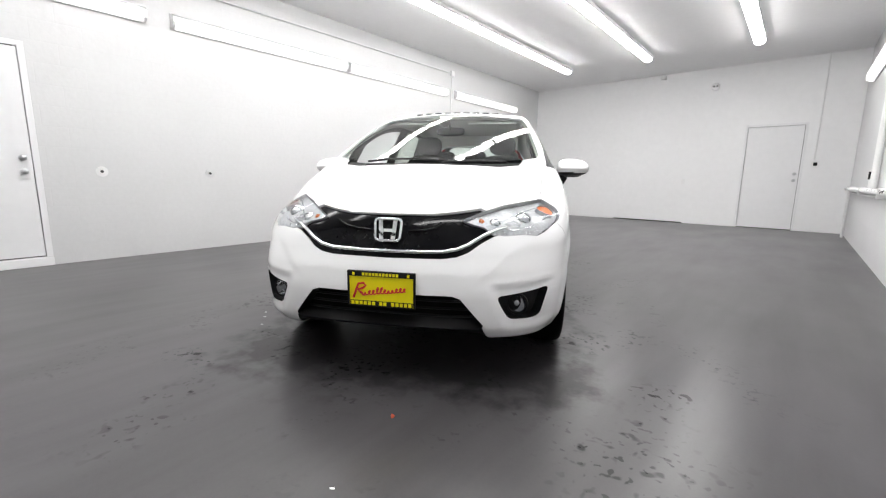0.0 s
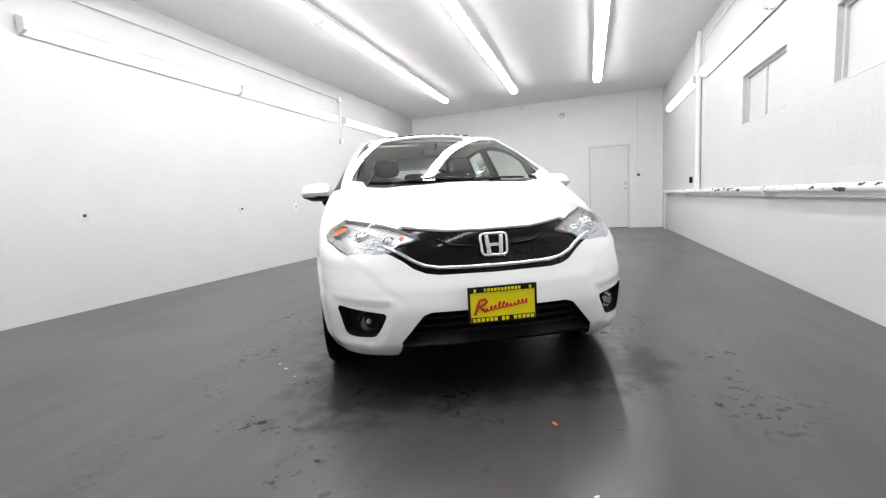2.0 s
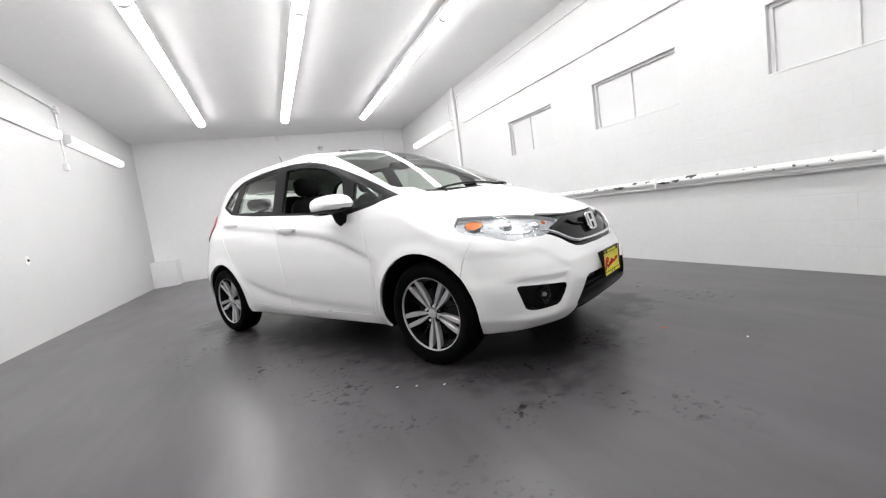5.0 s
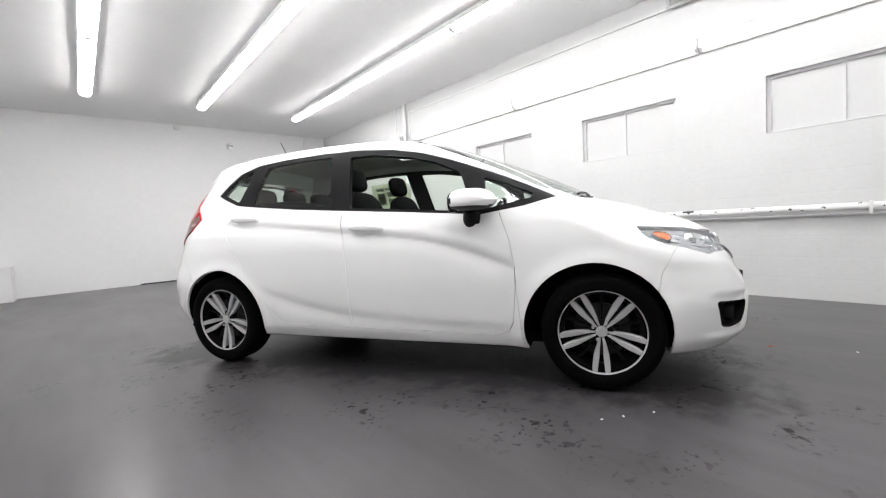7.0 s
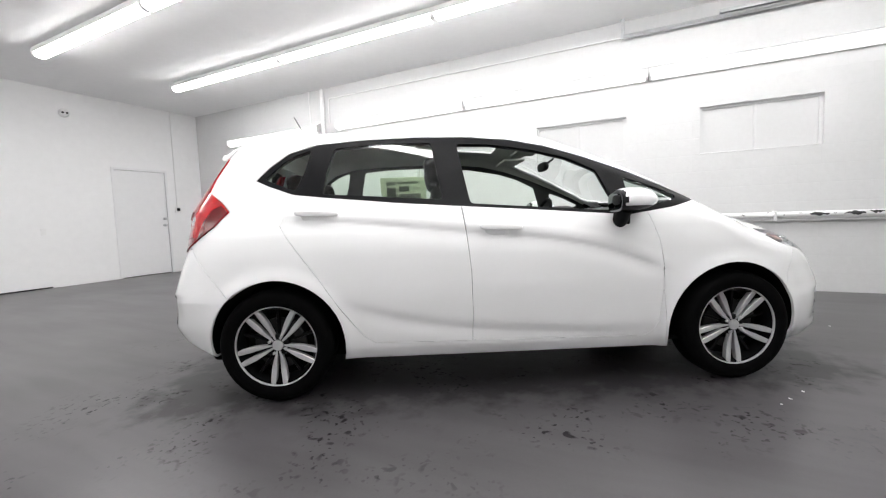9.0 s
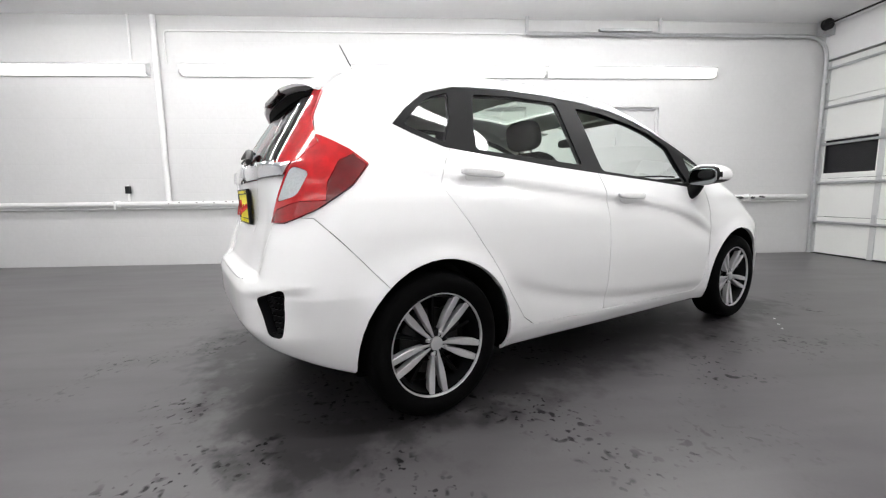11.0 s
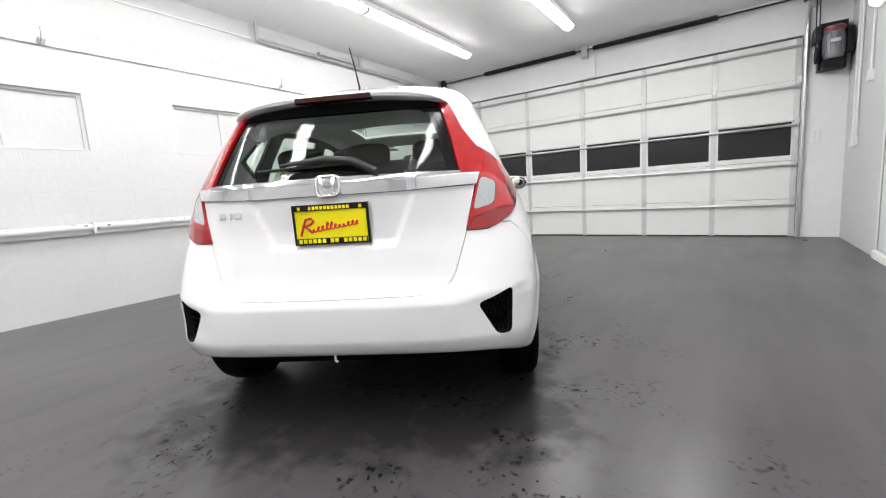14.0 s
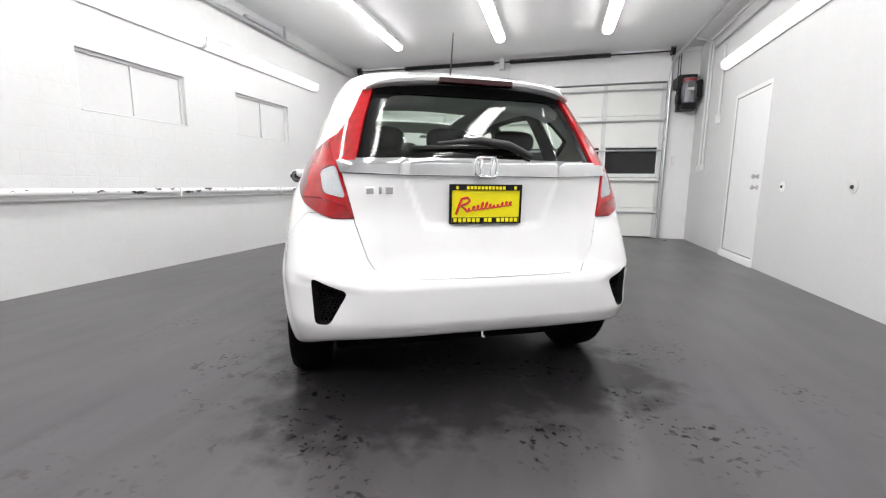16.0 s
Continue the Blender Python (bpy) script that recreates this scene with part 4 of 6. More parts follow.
REGIONS = [
    ("void", SIDE, circle(*ARCHES[0]), lambda c, n: c.x > 0.42 and c.z < 0.9 and n.x > -0.5),
    ("void", SIDE, circle(*ARCHES[1]), lambda c, n: c.x > 0.42 and c.z < 0.9 and n.x > -0.5),
    # front end
    ("marker_lens", SIDE, rounded([(1.512, 0.803), (1.555, 0.806), (1.602, 0.792), (1.612, 0.771), (1.588, 0.760), (1.546, 0.774)]), lambda c, n: c.y > 1.4 and c.x > 0.5),
    ("", SIDE, HEAD_SIDE, lambda c, n: c.y > 1.4 and c.x > 0.6),
    ("headlight_lens", FRONT, rounded([(0.325, 0.752), (0.41, 0.785), (0.50, 0.812), (0.62, 0.828), (0.70, 0.838), (0.785, 0.845), (0.90, 0.848), (0.90, 0.66), (0.72, 0.66), (0.66, 0.682), (0.60, 0.688), (0.52, 0.684), (0.465, 0.692), (0.43, 0.722), (0.37, 0.735)]), lambda c, n: c.y > 1.4 and inside(HEAD_SIDE, c.y, c.z)),
    ("grille", FRONT, [(-0.1, 0.772), (0.2, 0.775), (0.33, 0.79), (0.40, 0.80), (0.52, 0.75), (0.53, 0.70), (0.47, 0.682), (0.42, 0.655), (0.37, 0.618), (0.32, 0.597), (0.26, 0.588), (-0.1, 0.583)], lambda c, n: c.y > 1.7 and n.y > 0.12),
    ("fog_bezel", FRONT, rounded([(0.728, 0.452), (0.50, 0.428), (0.525, 0.375), (0.555, 0.322), (0.655, 0.312), (0.692, 0.322)]), is_front),
    ("lower_grille", FRONT, [(-0.1, 0.432), (0.31, 0.432), (0.345, 0.42), (0.445, 0.30), (0.44, 0.288), (-0.1, 0.288)], is_front),
    ("lip", FRONT, [(-0.1, 0.2885), (0.4405, 0.2885), (0.452, 0.25), (0.46, 0.1), (-0.1, 0.1)], lambda c, n: c.y > 1.6 and (n.y > 0.05 or n.z < 0)),
    ("windscreen", ABOVE, [(-0.1, 1.235), (0.2, 1.215), (0.42, 1.155), (0.57, 1.075), (0.655, 1.0), (0.67, 0.955), (0.62, 0.65), (0.575, 0.40), (0.545, 0.285), (0.40, 0.315), (0.2, 0.335), (-0.1, 0.342)], is_top),
    ("cowl", ABOVE, [(-0.1, 1.30), (0.2, 1.28), (0.44, 1.215), (0.55, 1.15), (0.575, 1.09), (0.56, 1.05), (0.42, 1.1), (-0.1, 1.1)], is_top),
    ("bonnet", ABOVE, [(-0.1, 2.2), (0.2, 2.2), (0.36, 1.98), (0.50, 1.86), (0.59, 1.74), (0.655, 1.55), (0.685, 1.35), (0.69, 1.2), (0.685, 1.05), (0.672, 0.95), (0.60, 1.0), (0.575, 1.09), (0.55, 1.15), (0.44, 1.215), (0.2, 1.28), (-0.1, 1.30)], lambda c, n: n.z > 0.15 and c.z > 0.745),
    ("front_bumper", SIDE, [(2.3, 0.90), (1.70, 0.90), (1.645, 0.755), (1.60, 0.70), (1.545, 0.60), (1.525, 0.50), (1.54, 0.1), (2.3, 0.1)], lambda c, n: True),
    ("sunroof", ABOVE, rounded([(-0.1, 0.12), (0.36, 0.10), (0.375, -0.34), (-0.1, -0.35)]), is_top),
    # glasshouse
    ("front_window", SIDE, rounded([(-0.195, 1.035), (-0.255, 1.378), (-0.06, 1.37), (0.20, 1.325), (0.36, 1.278), (0.52, 1.20), (0.605, 0.985), (0.55, 0.972)]), is_side),
    ("vent_window", SIDE, rounded([(0.665, 1.155), (0.80, 1.108), (0.945, 1.045), (0.93, 1.02), (0.715, 0.98), (0.69, 0.985)]), is_side),
    ("rear_window", SIDE, rounded([(-1.0, 1.112), (-0.985, 1.22), (-0.945, 1.372), (-0.7, 1.39), (-0.40, 1.392), (-0.375, 1.22), (-0.345, 1.062)]), is_side),
    ("quarter_window", SIDE, rounded([(-1.325, 1.205), (-1.235, 1.295), (-1.175, 1.335), (-1.075, 1.368), (-1.10, 1.26), (-1.15, 1.135)]), is_side),
    ("window_frame", SIDE, [(-1.375, 1.20), (-1.30, 1.275), (-1.20, 1.35), (-1.04, 1.397), (-0.8, 1.416), (-0.5, 1.424), (-0.2, 1.418), (0.05, 1.393), (0.25, 1.35), (0.45, 1.285), (0.7, 1.188), (0.9, 1.10), (1.065, 1.018), (0.9, 0.978), (0.66, 0.945), (0.2, 0.985), (-0.18, 1.015), (-0.6, 1.05), (-1.0, 1.093), (-1.16, 1.113), (-1.30, 1.165)], is_side),
    # tail
    ("", REAR, LAMP_IN, is_rear),
    ("reverse_lens", REAR, rounded([(0.594, 1.025), (0.655, 1.000), (0.645, 0.912), (0.560, 0.890)]), is_rear),
    ("tail_lamp_upper", REAR, [(0.425, 1.375), (0.465, 1.364), (0.528, 1.225), (0.575, 1.16), (0.615, 1.11), (0.60, 1.036), (0.518, 1.036), (0.48, 1.20)], is_rear),
    ("tail_lamp_outer", SIDE, [(-1.675, 0.885), (-1.58, 0.95), (-1.515, 1.026), (-1.555, 1.066), (-1.61, 1.04), (-1.66, 0.96)], lambda c, n: n.x > 0.1 and c.x > 0.6),
    ("tail_lamp_lower", REAR, [(0.5, 0.75), (0.95, 0.75), (0.95, 0.90), (0.66, 0.893), (0.562, 0.862)], lambda c, n: is_rear(c, n) and inside(LAMP_IN, c.x, c.z) and inside(LAMP_SIDE, c.y, c.z)),
    ("tail_lamp", SIDE, LAMP_SIDE, lambda c, n: is_rear(c, n) and inside(LAMP_IN, c.x, c.z)),
    ("rear_border", REAR, [(-0.1, 1.43), (0.30, 1.42), (0.425, 1.375), (0.48, 1.20), (0.52, 1.043), (0.472, 1.046), (0.435, 1.20), (0.40, 1.285), (0.36, 1.318), (0.28, 1.33), (-0.1, 1.338)], is_rear),
    ("rear_screen", REAR, [(-0.1, 1.43), (0.30, 1.42), (0.425, 1.375), (0.48, 1.20), (0.52, 1.043), (-0.1, 1.052)], is_rear),
    ("garnish", REAR, [(-0.1, 1.052), (0.52, 1.043), (0.588, 1.036), (0.575, 0.992), (0.3, 0.984), (-0.1, 0.985)], is_rear),
    ("tailgate", REAR, [(-0.1, 0.985), (0.3, 0.984), (0.575, 0.992), (0.53, 0.80), (0.485, 0.66), (0.46, 0.62), (0.41, 0.59), (0.3, LOW), (-0.1, 0.582)], is_rear),
    ("reflector_bezel", REAR, rounded([(0.565, 0.54), (0.63, 0.56), (0.702, 0.588), (0.698, 0.50), (0.692, 0.405), (0.638, 0.408)]), is_rear),
    ("rear_bumper", SIDE, [(-2.2, 0.845), (-1.72, 0.835), (-1.60, 0.70), (-1.49, 0.575), (-1.60, 0.1), (-2.2, 0.1)], lambda c, n: True),
    # sides
    ("front_door", SIDE, [(-0.245, 1.0205), (-0.225, 0.85), (-0.208, 0.67), (-0.205, 0.45), (-0.21, 0.30), (-0.19, 0.288), (0.74, 0.27), (0.79, 0.295), (0.818, 0.35), (0.836, 0.52), (0.838, 0.66), (0.815, 0.80), (0.76, 0.9585), (0.66, 0.945), (0.2, 0.985), (-0.18, 1.015)], is_side),
    ("rear_door", SIDE, [(-0.25, 1.0205), (-0.6, 1.05), (-1.0, 1.093), (-1.135, 1.110), (-1.19, 1.03), (-1.222, 0.95), (-1.19, 0.90), (-1.004, 0.641), (-0.90, 0.48), (-0.80, 0.345), (-0.735, 0.30), (-0.215, 0.288), (-0.21, 0.30), (-0.205, 0.45), (-0.208, 0.67), (-0.225, 0.85)], is_side),
    ("fender", SIDE, [(0.84, 1.05), (1.03, 1.02), (1.3, 1.05), (1.75, 0.92), (1.70, 0.90), (1.645, 0.755), (1.60, 0.70), (1.545, 0.60), (1.525, 0.50), (1.0, 0.2), (0.87, 0.2), (0.842, 0.52), (0.838, 0.66), (0.815, 0.80), (0.76, 0.9585), (0.9, 0.978)], lambda c, n: n.x > 0.12),
    ("underbody", ABOVE, [(-0.1, -1.9), (0.77, -1.9), (0.77, 1.9), (-0.1, 1.9)], lambda c, n: n.z < -0.55),
]


def inside(poly, a, b):
    hit, j = False, len(poly) - 1
    for i in range(len(poly)):
        (x0, y0), (x1, y1) = poly[i], poly[j]
        if (y0 > b) != (y1 > b) and a < (x1 - x0) * (b - y0) / (y1 - y0) + x0:
            hit = not hit
        j = i
    return hit


def cut_body():
    places, faces = skin(0.0155)
    bm = bmesh.new()
    vs = [bm.verts.new(p) for p in places]
    for q in faces:
        if len(set(q)) == 4:
            bm.faces.new([vs[i] for i in q])
    bm.normal_update()
    pad = 0.03
    for name, (ua, va), poly, counts in REGIONS:
        lo_u, hi_u = min(p[0] for p in poly) - pad, max(p[0] for p in poly) + pad
        lo_v, hi_v = min(p[1] for p in poly) - pad, max(p[1] for p in poly) + pad
        near = []
        for f in bm.faces:
            c = f.calc_center_median()
            if lo_u < c[ua] < hi_u and lo_v < c[va] < hi_v and counts(c, f.normal):
                near.append(f)
        axis = Vector([float(k not in (ua, va)) for k in range(3)])
        for (a0, b0), (a1, b1) in zip(poly, poly[1:] + poly[:1]):
            d = Vector((0, 0, 0))
            d[ua], d[va] = a1 - a0, b1 - b0
            if d.length < 1e-6:
                continue
            co = Vector((0, 0, 0))
            co[ua], co[va] = a0, b0
            reach = 0.022
            u0, u1, v0, v1 = min(a0, a1) - reach, max(a0, a1) + reach, min(b0, b1) - reach, max(b0, b1) + reach
            some = [f for f in near if f.is_valid and u0 < f.calc_center_median()[ua] < u1 and v0 < f.calc_center_median()[va] < v1]
            if not some:
                continue
            geom = list({g for f in some for g in (*f.verts, *f.edges)}) + some
            done = bmesh.ops.bisect_plane(bm, geom=geom, dist=2e-4, plane_co=co, plane_no=d.cross(axis).normalized())
            fresh = [g for g in done["geom"] if isinstance(g, bmesh.types.BMFace)]
            near = list({f for f in near if f.is_valid} | set(fresh))
    bm.normal_update()
    sets = {}
    for f in bm.faces:
        c, n = f.calc_center_median(), f.normal
        for name, (ua, va), poly, counts in REGIONS:
            if name and counts(c, n) and inside(poly, c[ua], c[va]):
                break
        else:
            name = "body_shell"
        sets.setdefault(name, []).append(f)
    out = {}
    for name, fs in sets.items():
        ids, co, quads = {}, [], []
        for f in fs:
            for v in f.verts:
                if v not in ids:
                    ids[v] = len(co)
                    co.append(tuple(v.co))
            quads.append([ids[v] for v in f.verts])
        out[name] = (np.array(co), quads)
    bm.free()
    return out


PIECES = cut_body()


def shell(name, piece, mat, parent, both=True, gap=0.0014, recess=0.0, rim=0.014, label="", flip=False):
    """Makes a cut piece of the skin into a panel: set in by recess, its edges drawn back by gap and turned in by rim.
    both: the piece reaches over the middle line; else flip gives its mirror image for the car's other side."""
    co, faces = PIECES[piece]
    co = co.copy()
    g = slope(co)
    nor = g / np.maximum(np.linalg.norm(g, axis=1, keepdims=True), 1e-9)
    nor[co[:, 0] < 1e-6, 0] = 0
    count, home = {}, {}
    for f in faces:
        for a, b in zip(f, f[1:] + f[:1]):
            count[(min(a, b), max(a, b))] = count.get((min(a, b), max(a, b)), 0) + 1
    edge = [(a, b) for f in faces for a, b in zip(f, f[1:] + f[:1]) if count[(min(a, b), max(a, b))] == 1 and not (co[a, 0] < 1e-5 and co[b, 0] < 1e-5)]
    rimset = {i for e in edge for i in e}
    if gap:
        pull = np.zeros_like(co)
        for a, b in edge:
            t = co[b] - co[a]
            inwards = np.cross(nor[a], t)
            size = np.linalg.norm(inwards)
            if size > 1e-9:
                pull[a] += inwards / size
                pull[b] += inwards / size
        size = np.linalg.norm(pull, axis=1, keepdims=True)
        pull = np.where(size > 1e-9, pull / np.maximum(size, 1e-9), 0)
        pull[co[:, 0] < 1e-5, 0] = 0
        co = co + gap * pull
    co = co - recess * nor
    verts, norms, polys, flat = co.tolist(), nor.tolist(), [list(f) for f in faces], [False] * len(faces)
    if rim:
        twin = {}
        for i in rimset:
            twin[i] = len(verts)
            verts.append((co[i] - rim * nor[i]).tolist())
            norms.append(nor[i].tolist())
        for a, b in edge:
            polys.append([b, a, twin[a], twin[b]])
            flat.append(True)
    if both:
        n0 = len(verts)
        other = {}
        for i in range(n0):
            if verts[i][0] < 1e-5:
                other[i] = i
            else:
                other[i] = len(verts)
                verts.append([-verts[i][0], verts[i][1], verts[i][2]])
                norms.append([-norms[i][0], norms[i][1], norms[i][2]])
        for f, isflat in list(zip(polys, flat)):
            polys.append([other[i] for i in f[::-1]])
            flat.append(isflat)
    elif flip:
        verts = [[-v[0], v[1], v[2]] for v in verts]
        norms = [[-v[0], v[1], v[2]] for v in norms]
        polys = [f[::-1] for f in polys]
    me = bpy.data.meshes.new(name)
    me.from_pydata(verts, [], polys)
    me.update()
    me.shade_smooth()
    loops = []
    for p, isflat in zip(me.polygons, flat):
        for i in p.vertices:
            loops.append(tuple(p.normal) if isflat else tuple(norms[i]))
    me.normals_split_custom_set(loops)
    me.materials.append(mat)
    ob = new(name, me)
    ob.parent = parent
    if label:
        ob["label"] = label
    return ob


def sides(name, piece, mat, parent, **more):
    return [shell(name, piece, mat, parent, both=False, flip=f, **more) for f in (False, True)]


def on_skin(known, axis, sign):
    """Slides a place along an axis from outside until it meets the body."""
    t = np.linspace(2.4, 0.0, 1201) * sign
    p = np.tile(np.array(known, float), (len(t), 1))
    p[:, axis] = t
    i = int(np.argmax(hull(p) < 0))
    g = slope(p[i:i + 1])[0]
    return Vector(p[i]), Vector(g).normalized()


# ---------------------------------------------------------------- panels
shell("body_shell", "body_shell", M_PAINT, car)
bonnet = shell("bonnet", "bonnet", M_PAINT, car)
shell("front_bumper", "front_bumper", M_PAINT, car)
shell("rear_bumper", "rear_bumper", M_PAINT, car)
tailgate = shell("tailgate", "tailgate", M_PAINT, car)
sides("fender", "fender", M_PAINT, car)
doors = {"front": sides("front_door", "front_door", M_PAINT, car), "rear": sides("rear_door", "rear_door", M_PAINT, car)}
sides("window_frame", "window_frame", M_FRAME, car, gap=0.0005, recess=0.003, label="satin black window surround")
shell("windscreen", "windscreen", G_SCREEN, car, gap=0.0, recess=0.003, rim=0.0, label="clear laminated windscreen")
shell("sunroof", "sunroof", G_DARK, car, gap=0.002, recess=0.0, rim=0.0, label="tinted glass sunroof")
shell("cowl", "cowl", M_BLACK, car, gap=0.0, recess=0.022, label="black plastic cowl")
shell("rear_screen", "rear_screen", G_DARK, car, gap=0.0, recess=0.003, rim=0.0, label="tinted rear window")
shell("rear_border", "rear_border", M_TRIM, car, gap=0.0, recess=0.003, rim=0.0, label="black border of the rear window")
shell("garnish", "garnish", M_SILVER, car, gap=0.001, recess=-0.014, rim=0.03, label="silver garnish bar")
for s in (0, 1):
    shell("vent_window", "vent_window", G_SCREEN, car, both=False, flip=bool(s), gap=0, recess=0.006, rim=0)
    shell("rear_window", "rear_window", G_SIDE, doors["rear"][s], both=False, flip=bool(s), gap=0, recess=0.006, rim=0)
    shell("quarter_window", "quarter_window", G_SIDE, car, both=False, flip=bool(s), gap=0, recess=0.006, rim=0)
shell("front_window", "front_window", G_SIDE, doors["front"][1], both=False, flip=True, gap=0, recess=0.006, rim=0)
shell("underbody", "underbody", M_UNDER, car, gap=0, rim=0, label="black underbody")
grille = shell("grille", "grille", M_TRIM, car, gap=0.001, recess=0.012, rim=0.03, label="gloss black grille")
lower = shell("lower_grille", "lower_grille", M_MESH, car, gap=0.0, recess=0.07, rim=0.0, label="black lower grille mesh")
shell("lip", "lip", M_FRAME, car, gap=0.001, recess=-0.004, rim=0.05, label="black front lip")


def walls_of(name, piece, mat, parent, depth, both=True, flip=False, proud=0.0):
    """The side walls of a recess, from the skin inwards."""
    co, faces = PIECES[piece]
    g = slope(co)
    nor = g / np.linalg.norm(g, axis=1, keepdims=True)
    count = {}
    for f in faces:
        for a, b in zip(f, f[1:] + f[:1]):
            count[(min(a, b), max(a, b))] = count.get((min(a, b), max(a, b)), 0) + 1
    bm = bmesh.new()
    for flipped in ((False, True) if both else (flip,)):
        s = -1 if flipped else 1
        ids = {}

        def vert(i, d):
            if (i, d) not in ids:
                p = co[i] - d * nor[i]
                ids[(i, d)] = bm.verts.new((s * p[0], p[1], p[2]))
            return ids[(i, d)]

        for f in faces:
            for a, b in zip(f, f[1:] + f[:1]):
                if count[(min(a, b), max(a, b))] == 1 and not (co[a, 0] < 1e-5 and co[b, 0] < 1e-5):
                    bm.faces.new((vert(a, -proud), vert(b, -proud), vert(b, depth), vert(a, depth)))
    return part(name, bm, mat, parent)


walls_of("grille_wall", "lower_grille", M_BLACK, lower, 0.072)
for k, z in enumerate((0.325, 0.36, 0.395)):
    pts = [tuple(on_skin((x, 0, z), 1, 1)[0] - Vector((0, 0.055, 0))) for x in np.linspace(-0.40 + 0.02 * k, 0.40 - 0.02 * k, 13)]
    part("slat", rod(pts, 0.006, 6), M_BLACK, lower)

# ---------------------------------------------------------------- lamps
for s in (1, -1):
    flip = s < 0
    lamp = new("headlight")
    lamp.parent = car
    lamp["label"] = "clear headlight with silver reflectors and amber marker"
    shell("lens", "headlight_lens", G_LENS, lamp, both=False, flip=flip, gap=0.001, rim=0.0)
    shell("reflector", "headlight_lens", M_REFL, lamp, both=False, flip=flip, gap=0.004, recess=0.020, rim=0.0)
    walls_of("housing", "headlight_lens", M_REFL, lamp, 0.022, both=False, flip=flip)
    shell("marker_lens", "marker_lens", M_AMBER, lamp, both=False, flip=flip, gap=0.003, rim=0.006, recess=0.004, label="amber side marker")
    for x, z, r in ((0.60, 0.765, 0.036), (0.475, 0.748, 0.026)):
        p, n = on_skin((x, 0, z), 1, 1)
        bm = lathe([(r * 1.15, -0.03), (r * 1.18, 0.0), (r * 1.05, 0.006), (r, 0.0), (r * 0.85, 0.012), (r * 0.5, 0.022), (0.0, 0.026)], "z", 24)
        way = Vector((0.12, 1, 0)).normalized().to_track_quat("Z", "Y").to_matrix().to_4x4()
        bmesh.ops.transform(bm, matrix=Matrix.Translation(p - 0.026 * n) @ way, verts=bm.verts)
        bmesh.ops.scale(bm, vec=(s, 1, 1), verts=bm.verts)
        part("projector", bm, M_CHROME, lamp, smooth=50)
    p, n = on_skin((0.415, 0, 0.762), 1, 1)
    bm = lathe([(0.0, -0.01), (0.014, -0.01), (0.016, 0.01), (0.008, 0.02), (0, 0.022)], "y", 14)
    bmesh.ops.translate(bm, vec=p - 0.03 * n, verts=bm.verts)
    bmesh.ops.scale(bm, vec=(s, 1, 1), verts=bm.verts)
    part("indicator_bulb", bm, M_AMBER, lamp, "amber bulb", smooth=50)
    pts = []
    for x, z in ((0.44, 0.735), (0.50, 0.748), (0.54, 0.772), (0.60, 0.795), (0.68, 0.812), (0.74, 0.815)):
        q, n = on_skin((x, 0, z), 1, 1)
        q = q - 0.025 * n
        pts.append((s * q.x, q.y, q.z))
    part("light_bar", rod(pts, 0.0075, 8), M_CLEARLENS, lamp, "pale light bar", smooth=50)
    pts = []
    for x, z in ((0.53, 0.70), (0.515, 0.73), (0.56, 0.715), (0.64, 0.728), (0.72, 0.765)):
        q, n = on_skin((x, 0, z), 1, 1)
        q = q - 0.022 * n
        pts.append((s * q.x, q.y, q.z))
    part("trim", rod(pts, 0.006, 8), M_CHROME, lamp, smooth=50)

    fog = new("fog_light")
    fog.parent = car
    fog["label"] = "round fog light in a black bezel"
    shell("bezel", "fog_bezel", M_BLACK, fog, both=False, flip=flip, gap=0.0, recess=0.045, rim=0.0)
    walls_of("bezel_wall", "fog_bezel", M_BLACK, fog, 0.046, both=False, flip=flip)
    p, n = on_skin((0.605, 0, 0.378), 1, 1)
    way = (n * 0.5 + Vector((0, 1, 0))).normalized().to_track_quat("Z", "Y").to_matrix().to_4x4()
    for nm, prof, mt in (("ring", [(0.046, -0.03), (0.05, 0.0), (0.047, 0.008), (0.041, 0.008), (0.038, -0.012)], M_BLACK), ("bowl", [(0.04, 0.002), (0.034, -0.02), (0.015, -0.03), (0.0, -0.032)], M_CHROME),
                         ("glass", [(0.040, 0.004), (0.03, 0.010), (0.015, 0.014), (0, 0.015)], G_LENS), ("bulb", [(0.012, -0.025), (0.012, -0.004), (0.007, 0.002), (0, 0.003)], M_CLEARLENS)):
        bm = lathe(prof, "z", 26)
        bmesh.ops.transform(bm, matrix=Matrix.Translation(p - 0.03 * n) @ way, verts=bm.verts)
        bmesh.ops.scale(bm, vec=(s, 1, 1), verts=bm.verts)
        part(nm, bm, mt, fog, smooth=50)

    tl = new("tail_light")
    tl.parent = car
    tl["label"] = "red tail light with a clear reversing lens"
    shell("lens", "tail_lamp", M_REDLENS, tl, both=False, flip=flip, gap=0.001, recess=-0.008, rim=0.03)
    shell("lower_lens", "tail_lamp_lower", M_REDMID, tl, both=False, flip=flip, gap=0.001, recess=-0.007, rim=0.03)
    shell("upper_lens", "tail_lamp_upper", M_REDLENS, tl, both=False, flip=flip, gap=0.001, recess=-0.008, rim=0.03)
    shell("outer_lens", "tail_lamp_outer", M_REDDEEP, tl, both=False, flip=flip, gap=0.001, recess=-0.008, rim=0.03, label="deep red outer lens")
    shell("reverse_lens", "reverse_lens", M_CLEARLENS, tl, both=False, flip=flip, gap=0.001, recess=-0.007, rim=0.02, label="clear reversing lens")

    rb = new("rear_vent")
    rb.parent = car
    rb["label"] = "black honeycomb vent in the rear bumper"
